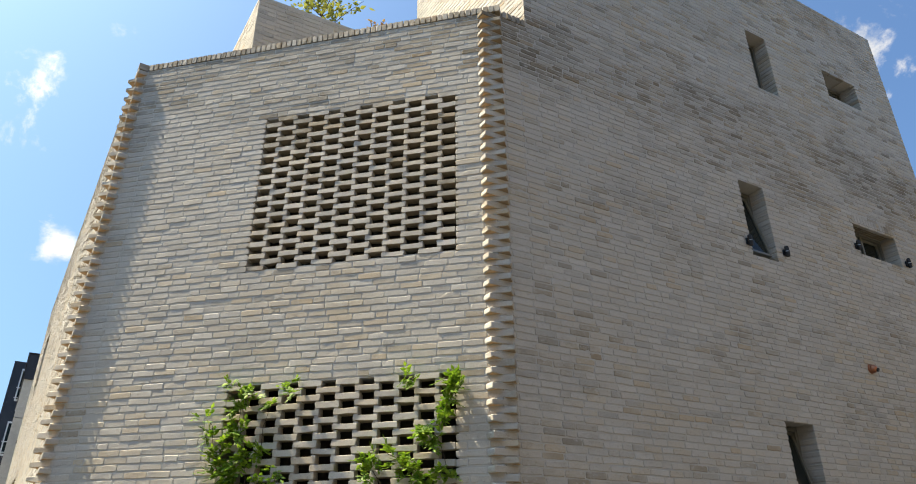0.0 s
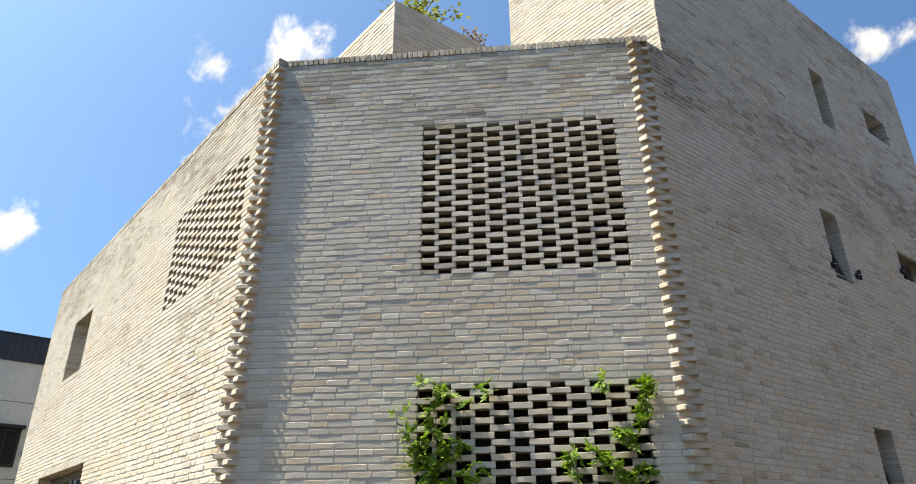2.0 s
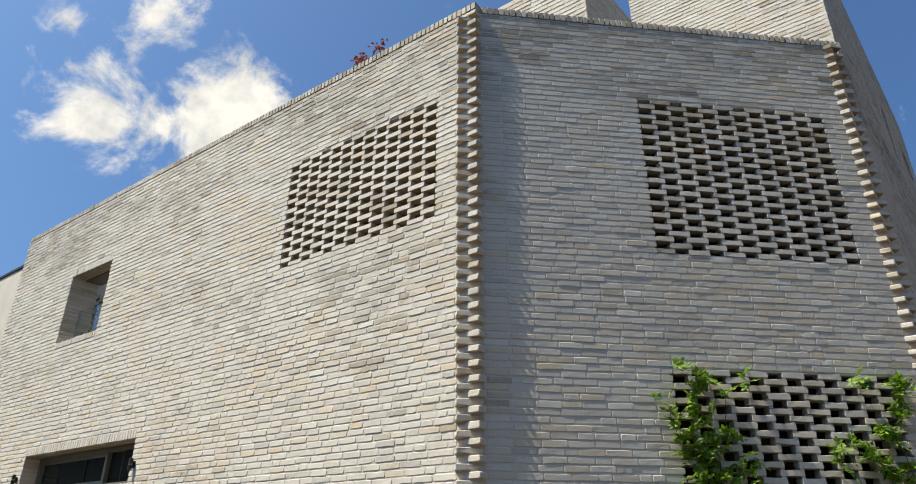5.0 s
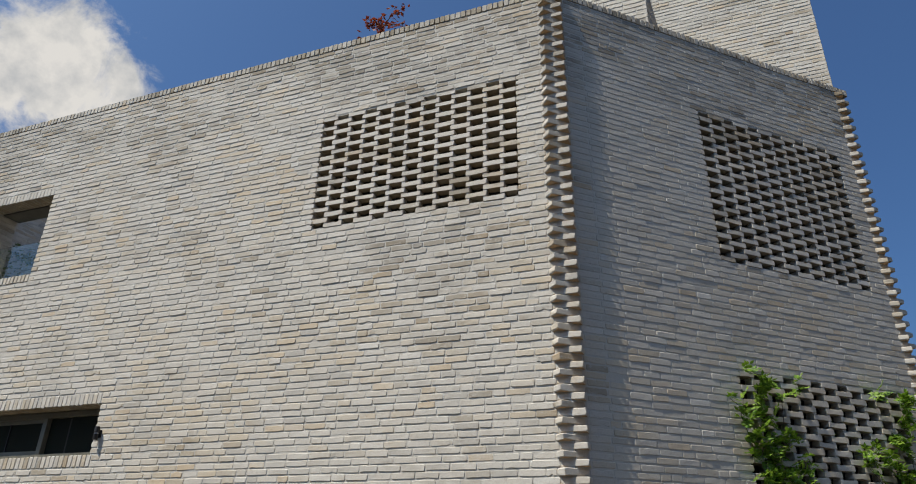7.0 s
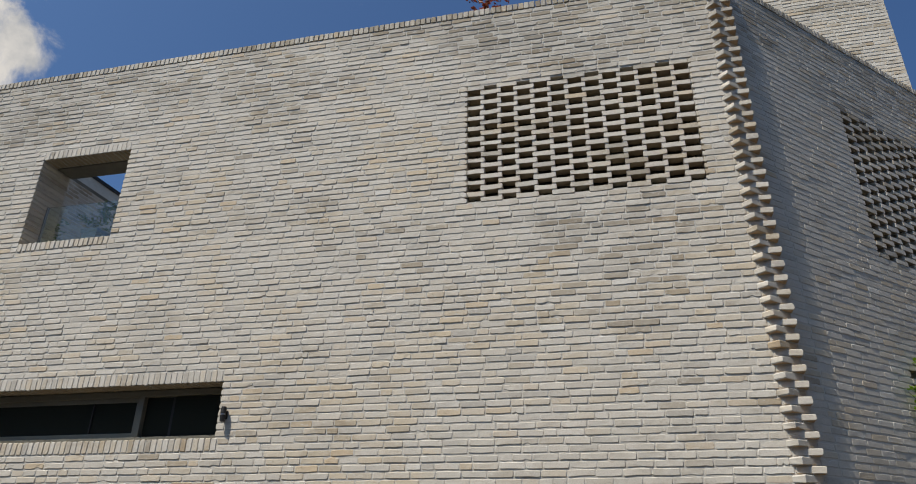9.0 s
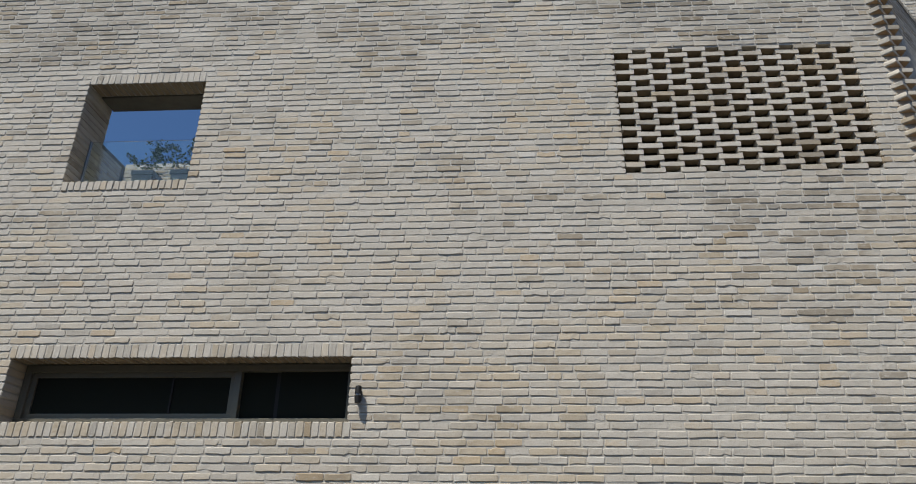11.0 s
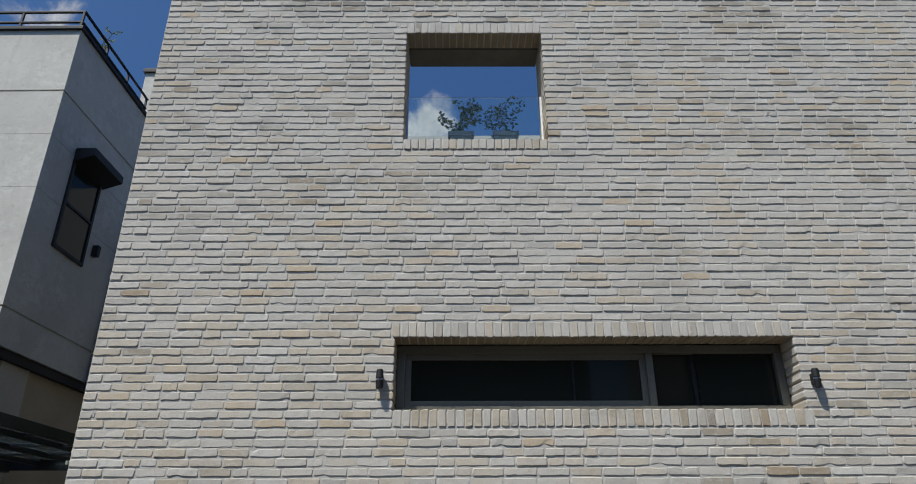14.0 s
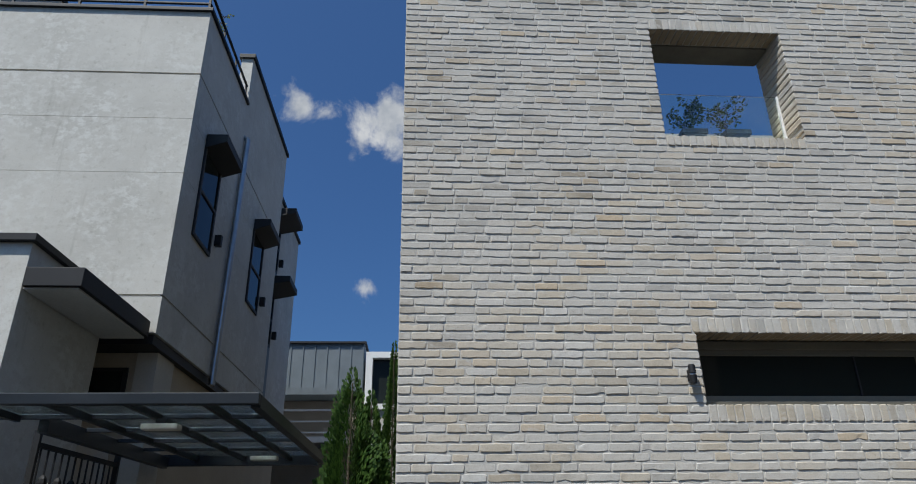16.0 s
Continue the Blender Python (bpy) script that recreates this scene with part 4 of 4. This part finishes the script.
grooved("upper_wall", [(5.54, 8.9, NY + 0.002, 21.0, NT, 9.53)], neighbour, CONCRETE)
part("coping", boxes((NX - 0.04, 5.53, NY - 0.04, 23.7, NT, NT + 0.055)), BLACK, neighbour, "dark metal coping", 0.006)
part("coping", boxes((5.5, 8.94, NY - 0.04, 21.04, 9.53, 9.61)), BLACK, neighbour, "dark metal coping", 0.006)
rail = part("roof_rail", boxes((NX + 0.02, NX + 0.055, NY + 0.02, 23.7, 8.89, 8.92), (NX + 0.02, NX + 0.055, NY + 0.02, 23.7, 8.70, 8.725), (NX + 0.055, 5.5, NY + 0.02, NY + 0.055, 8.89, 8.92),
                              (NX + 0.055, 5.5, NY + 0.02, NY + 0.055, 8.70, 8.725)), BLACK, neighbour, "low black metal roof rail", 0.004)
for i in range(4):
    part("rail_post", boxes((NX + 0.022, NX + 0.052, NY + 0.03 + i * 0.9, NY + 0.06 + i * 0.9, NT + 0.05, 8.89)), BLACK, rail)
for i in range(1, 4):
    part("rail_post", boxes((NX + 0.05 + i * 0.7, NX + 0.08 + i * 0.7, NY + 0.022, NY + 0.052, NT + 0.05, 8.89)), BLACK, rail)
# taller beige part, further down the street
grooved("street_wall", [(NX + 0.01, 9.0, 23.7, 33.5, 0.1, 9.8)], neighbour, BEIGE, "pale beige rendered wall")
part("coping", boxes((NX - 0.03, 9.0, 23.66, 33.5, 9.8, 9.88)), BLACK, neighbour, "dark metal coping", 0.006)
grooved("rear_wing", [(8.95, 12.4, 21.05, 23.6, NB, 8.95)], neighbour, CONCRETE)
part("coping", boxes((8.93, 12.44, 21.0, 23.6, 8.95, 9.03)), BLACK, neighbour, "dark metal coping", 0.006)
# open ground floor under the overhang
grooved("ground_wall", [(3.72, 11.0, 20.92, 23.7, 0.1, NB - 0.02)], neighbour, TAN, "tan rendered ground floor wall")
part("pilaster", boxes((3.68, 4.25, 20.88, 21.12, 0.1, NB - 0.125)), BEIGE, neighbour, "pale corner pilaster", 0.005)
part("edge_trim", boxes((NX + 0.03, 3.72, NY + 0.03, 23.7, NB - 0.12, NB - 0.01), (3.72, 8.9, NY + 0.03, 20.92, NB - 0.12, NB - 0.01)), BLACK, neighbour, "dark trim under the overhang")
part("downpipe", rod(rod(bmesh.new(), (5.42, NY - 0.06, 3.72), (5.62, NY - 0.06, 7.9), 0.045, None, 14), (5.62, NY - 0.06, 7.9), (5.62, NY + 0.03, 7.95), 0.045, None, 14), ZINC, neighbour, "blue-grey zinc downpipe")


def hooded_window(parent, x0, x1, z0, z1, y, hood=0.30):
    w = part("window", boxes((x0, x0 + 0.05, y - 0.03, y + 0.03, z0, z1), (x1 - 0.05, x1, y - 0.03, y + 0.03, z0, z1), (x0 + 0.05, x1 - 0.05, y - 0.03, y + 0.03, z1 - 0.05, z1),
                            (x0 + 0.05, x1 - 0.05, y - 0.03, y + 0.03, z0, z0 + 0.05), (x0 + 0.05, x1 - 0.05, y - 0.03, y + 0.03, (z0 + z1) / 2 - 0.02, (z0 + z1) / 2 + 0.02)), BLACK, parent, "black-framed window", 0.003)
    part("pane", boxes((x0 + 0.05, x1 - 0.05, y - 0.012, y - 0.004, z0 + 0.05, z1 - 0.05)), DARKGLASS, w, "dark reflecting glass")
    bm = boxes((x0 - 0.02, x1 + 0.06, y - hood, y - 0.01, z1 - 0.06, z1 + 0.16))
    for v in bm.verts:
        if v.co.y < y - 0.1 and v.co.z < z1:
            v.co.z += 0.10
    part("hood", bm, BLACK, w, "black metal hood", 0.006)
    part("lamp_box", boxes((x1 + 0.16, x1 + 0.24, y - 0.10, y - 0.005, z0 + 0.25, z0 + 0.42)), BLACK, w, "small black wall lamp", 0.006)


hooded_window(neighbour, 3.88, 4.66, 5.36, 6.72, NY)
hooded_window(neighbour, 6.85, 7.68, 5.46, 6.85, NY)
hooded_window(neighbour, 9.25, 10.1, 7.2, 8.27, 21.05, 0.5)
hooded_window(neighbour, 9.25, 10.1, 5.5, 6.68, 21.05, 0.5)
part("dark_panel", boxes((9.2, 10.15, 21.03, 21.06, 6.85, 7.2)), PLANTER, neighbour, "dark blue panel")
part("dark_panel", boxes((9.2, 10.15, 21.03, 21.06, 4.3, 5.5)), PLANTER, neighbour, "dark blue panel")
# porch roof and its side wall
part("porch_roof", boxes((1.58, NX - 0.045, 20.86, 21.38, 3.80, 3.98)), BLACK, neighbour, "black metal porch edge", 0.005)
part("porch_soffit", boxes((1.62, NX - 0.05, 20.9, 21.38, 3.78, 3.797)), SOFFIT, neighbour, "pale soffit")
part("porch_wall", boxes((1.62, 3.27, 21.40, 22.3, 0.12, 4.24)), CONCRETE, neighbour, "concrete porch wall", 0.006)
part("coping", boxes((1.56, 3.27, 21.35, 22.36, 4.24, 4.31)), BLACK, neighbour, "dark metal coping", 0.004)
gw = part("window", boxes((3.69, 3.72, 21.2, 22.15, 2.95, 3.56)), BLACK, neighbour, "low dark window", 0.003)
part("pane", boxes((3.675, 3.688, 21.25, 22.1, 3.0, 3.51)), DARKGLASS, gw, "dark reflecting glass")

part("door", boxes((3.685, 3.718, 21.25, 21.75, 0.12, 2.78)), BEIGE, neighbour, "pale beige door", 0.004)
tree("roof_plant", (4.15, 20.98, NT), 0.95, 0.2, YELLOWGREEN, 60, 0.05, "thin yellow-green plant on the neighbouring roof", 31, 0.3, "plant")

# glazed carport canopy
canopy = empty("carport_canopy", Matrix.Identity(4), "dark steel carport canopy with translucent glass panes", "canopy")
part("front_beam", boxes((0.50, 0.57, 18.93, 24.5, 2.545, 2.625)), DARKSTEEL, canopy, "", 0.006)
part("side_beam", boxes((0.57, 4.18, 18.93, 19.00, 2.53, 2.625)), DARKSTEEL, canopy, "", 0.006)
part("rear_beam", boxes((4.10, 4.19, 19.00, 20.80, 2.50, 2.625)), DARKSTEEL, canopy, "", 0.006)
part("inner_beam", boxes((1.29, 4.10, 20.72, 20.80, 2.47, 2.60)), DARKSTEEL, canopy, "", 0.006)
RAFTERS = [19.32 + i * 0.54 for i in range(9)]
for y in RAFTERS:
    if not 20.6 < y < 20.9:
        part("rafter", boxes((0.57, 4.10 if y < 20.7 else 1.25, y - 0.02, y + 0.02, 2.545, 2.60)), DARKSTEEL, canopy, "", 0.004)
for i in range(4):
    part("purlin", boxes((1.25 + i * 0.68, 1.29 + i * 0.68, 19.00, 20.72 if i else 24.5, 2.57, 2.603)), DARKSTEEL, canopy, "", 0.003)
for i, y1 in enumerate(RAFTERS):
    y0 = 19.00 if i == 0 else RAFTERS[i - 1] + 0.02
    for j in range(5 if y1 < 20.7 else 1):
        x0 = 0.57 if j == 0 else 1.29 + (j - 1) * 0.68
        x1 = 1.25 + j * 0.68 if j < 4 else 4.10
        part("pane", boxes((x0 - 0.012, x1 + 0.012, y0 - 0.02, y1 - 0.005, 2.606, 2.614)), FROST, canopy, "translucent glass")
cl = empty("canopy_lamp", Matrix.Translation((1.15, 19.80, 2.49)), "cream flat lamp under the carport canopy", "lamp", "canopy lamps")
part("body", boxes((-0.06, 0.06, -0.14, 0.14, -0.025, 0.02)), BEIGE, cl, "", 0.012)
part("bracket", boxes((-0.03, 0.03, -0.04, 0.04, 0.02, 0.06)), DARKSTEEL, cl)
copy_thing(cl, Matrix.Translation((3.3, 19.45, 2.49)))

# iron gate under the canopy
gate = empty("iron_gate", Matrix.Translation((3.27, 20.97, 0.12)) @ Matrix.Rotation(radians(90), 4, "Z"), "black wrought iron gate with twisted bars", "gate")
part("gate_frame", boxes((-0.02, 0.02, 0, 1.6, 2.29, 2.33), (-0.02, 0.02, 0, 1.6, 0.1, 0.14), (-0.025, 0.025, -0.04, 0, 0.0, 2.42), (-0.025, 0.025, 1.6, 1.64, 0.0, 2.42)), BLACK, gate)
for i in range(12):
    part("bar", rod(bmesh.new(), (0, 0.13 + i * 0.127, 0.12), (0, 0.13 + i * 0.127, 2.31), 0.009, None, 6), BLACK, gate)
for i in range(0, 12, 2):
    bm = bmesh.new()
    bmesh.ops.create_uvsphere(bm, u_segments=8, v_segments=6, radius=0.04, matrix=Matrix.Translation((0, 0.13 + i * 0.127, 2.02)) @ Matrix.Diagonal((1, 1, 1.8, 1)))
    part("bar_ornament", bm, BLACK, gate)

# ---- further houses ----
far_house = empty("house", Matrix.Translation((0.235, 27.0, 0)), "grey concrete house with a dark ribbed metal top", "house")
for z0, z1 in ((0.1, 4.0), (4.02, 6.32), (6.34, 7.6)):
    part("wall_band", boxes((0, 1.74, 0, 6.0, z0, z1)), CONCRETE, far_house)
part("ribbed_band", boxes((-0.03, 1.78, -0.04, 6.0, 7.6, 8.45)), CLADDING, far_house, "dark seamed metal")
for i in range(10):
    part("seam", boxes((0.0 + i * 0.185, 0.022 + i * 0.185, -0.065, -0.038, 7.6, 8.45)), CLADDING, far_house)
part("coping", boxes((-0.06, 1.81, -0.07, 6.0, 8.45, 8.5)), BLACK, far_house)
fw = part("window", boxes((0.3, 1.34, -0.05, 0.02, 4.35, 5.5)), BLACK, far_house, "black-framed window", 0.01)
part("pane", boxes((0.38, 0.9, -0.065, -0.052, 4.45, 5.4)), DARKGLASS, fw)
part("pane", boxes((0.96, 1.26, -0.065, -0.052, 4.45, 5.4)), DARKGLASS, fw)
part("hood", boxes((0.25, 1.4, -0.28, -0.02, 5.5, 5.6)), BLACK, fw, "black metal hood", 0.006)
part("lamp_box", boxes((1.48, 1.55, -0.09, -0.004, 4.7, 4.85)), BLACK, far_house, "small black wall lamp")

dark_block = empty("apartment_block", Matrix.Translation((-0.42, 45.0, 0)), "dark metal-clad block with white balcony rails", "building")
part("wall", boxes((0, 9, 0, 8, 0.0, 12.5)), CLADDING, dark_block, "dark seamed metal")
for i in range(24):
    part("seam", boxes((0.1 + i * 0.36, 0.13 + i * 0.36, -0.03, 0.0, 0.2, 12.5)), CLADDING, dark_block)
for j in range(4):
    for i in range(4):
        w = part("window", boxes((0.45 + i * 1.9, 1.75 + i * 1.9, -0.05, 0.02, 1.6 + j * 2.9, 3.4 + j * 2.9)), WHITE, dark_block, "white-framed window", 0.02)
        part("pane", boxes((0.52 + i * 1.9, 1.08 + i * 1.9, -0.065, -0.045, 1.7 + j * 2.9, 3.3 + j * 2.9)), DARKGLASS, w)
        part("pane", boxes((1.13 + i * 1.9, 1.68 + i * 1.9, -0.065, -0.045, 1.7 + j * 2.9, 3.3 + j * 2.9)), DARKGLASS, w)
        part("balcony_rail", boxes((0.4 + i * 1.9, 1.8 + i * 1.9, -0.13, -0.09, 2.3 + j * 2.9, 2.35 + j * 2.9), (0.4 + i * 1.9, 1.8 + i * 1.9, -0.13, -0.09, 1.75 + j * 2.9, 1.79 + j * 2.9)), WHITE, w)

tower = empty("apartment_tower", Matrix.Translation((24.0, 150.0, 0)), "pale high-rise apartment building far off with a pitched roof", "building")
part("wall", boxes((0, 14, 0, 12, 0, 46), (14, 24, 4, 12, 0, 47)), WHITE, tower, "pale painted wall")
part("cornice", boxes((-0.4, 14.4, -0.4, 12, 46, 46.7), (-0.3, 14.3, -0.3, 0.0, 42.2, 42.8), (14, 24.3, 3.7, 12, 47, 47.6), (14, 24.2, 3.75, 4.0, 43, 43.6)), BROWN, tower)
bm = boxes((2, 12, 0.5, 12, 46.7, 49.2))
for v in bm.verts:
    if v.co.z > 48:
        v.co.x = 7.0 + (v.co.x - 7.0) * 0.05
part("roof", bm, GREYCLAD, tower, "grey pitched roof")
part("roof_house", boxes((17, 21, 6, 11, 47.6, 51)), BEIGE, tower)
for j in range(5):
    for x0, x1, y in ((1.0, 3.0, 0), (4.5, 7.0, 0), (7.6, 10.0, 0), (11.0, 13.2, 0), (15, 17.4, 4), (18, 21, 4), (21.6, 23.2, 4)):
        z = 43.2 - j * 3.0
        w = part("window", boxes((x0, x1, y - 0.15, y + 0.05, z, z + 1.9)), GREYCLAD, tower, "", 0.03)
        part("pane", boxes((x0 + 0.12, (x0 + x1) / 2 - 0.06, y - 0.2, y - 0.12, z + 0.12, z + 1.78), ((x0 + x1) / 2 + 0.06, x1 - 0.12, y - 0.2, y - 0.12, z + 0.12, z + 1.78)), DARKGLASS, w)

grey_house = empty("house", Matrix.Translation((16.0, 18.2, 0)), "grey house with standing-seam metal cladding", "house")
part("upper_wall", boxes((0, 6, 1.28, 8, 5.75, 7.22)), GREYCLAD, grey_house, "grey seamed metal")
for i in range(18):
    part("seam", boxes((-0.03, 0.0, 1.3 + i * 0.36, 1.33 + i * 0.36, 5.75, 7.22)), GREYCLAD, grey_house)
part("roof_edge", boxes((-0.08, 6, 1.22, 8, 7.22, 7.28)), BLACK, grey_house)
part("eave_board", boxes((-0.7, 0.2, 1.9, 8, 5.55, 5.75)), GREYCLAD, grey_house)
part("lower_wall", boxes((0.3, 6, 1.28, 8, 0, 5.55)), BROWN, grey_house)
part("balcony_rail", boxes((-0.9, -0.86, 1.6, 8, 5.05, 5.1), (-0.9, -0.86, 1.6, 8, 4.75, 4.79), (-0.9, -0.86, 1.6, 8, 4.45, 4.49), (-0.9, 0.3, 1.6, 8, 4.2, 4.36)), ZINC, grey_house)
part("bay_frame", boxes((-0.3, 3, 1.0, 1.2, 5.2, 6.9), (-0.3, 3, -1.2, 1.0, 6.72, 6.9), (-0.3, 3, -1.2, 1.0, 5.2, 5.36)), WHITE, grey_house, "white window surround")
part("bay_glass", boxes((-0.05, 2.9, -1.2, 1.0, 5.36, 6.72)), DARKGLASS, grey_house, "dark glass")
part("bay_base", boxes((-0.2, 3, -1.2, 1.2, 0, 5.2)), CONCRETE, grey_house)

# plain unseen walls added behind the walk, to block sky light and darken reflections
closing("wall_sky_block_west", [(-22, -15, -30, 8.0, 0, 9.5), (-22, -15, 11.0, 50, 0, 8.0)], BROWN, "added unseen walls that darken window reflections and block sky light")
# unseen too: the nearer lot is added to darken the side wall's lower part
closing("wall_sky_block_south", [(-14, 6.5, -24, -17, 0, 14.0), (6.5, 34, -12, -3.5, 0, 9.0)], BROWN, "added unseen walls that keep sky light off the side wall")
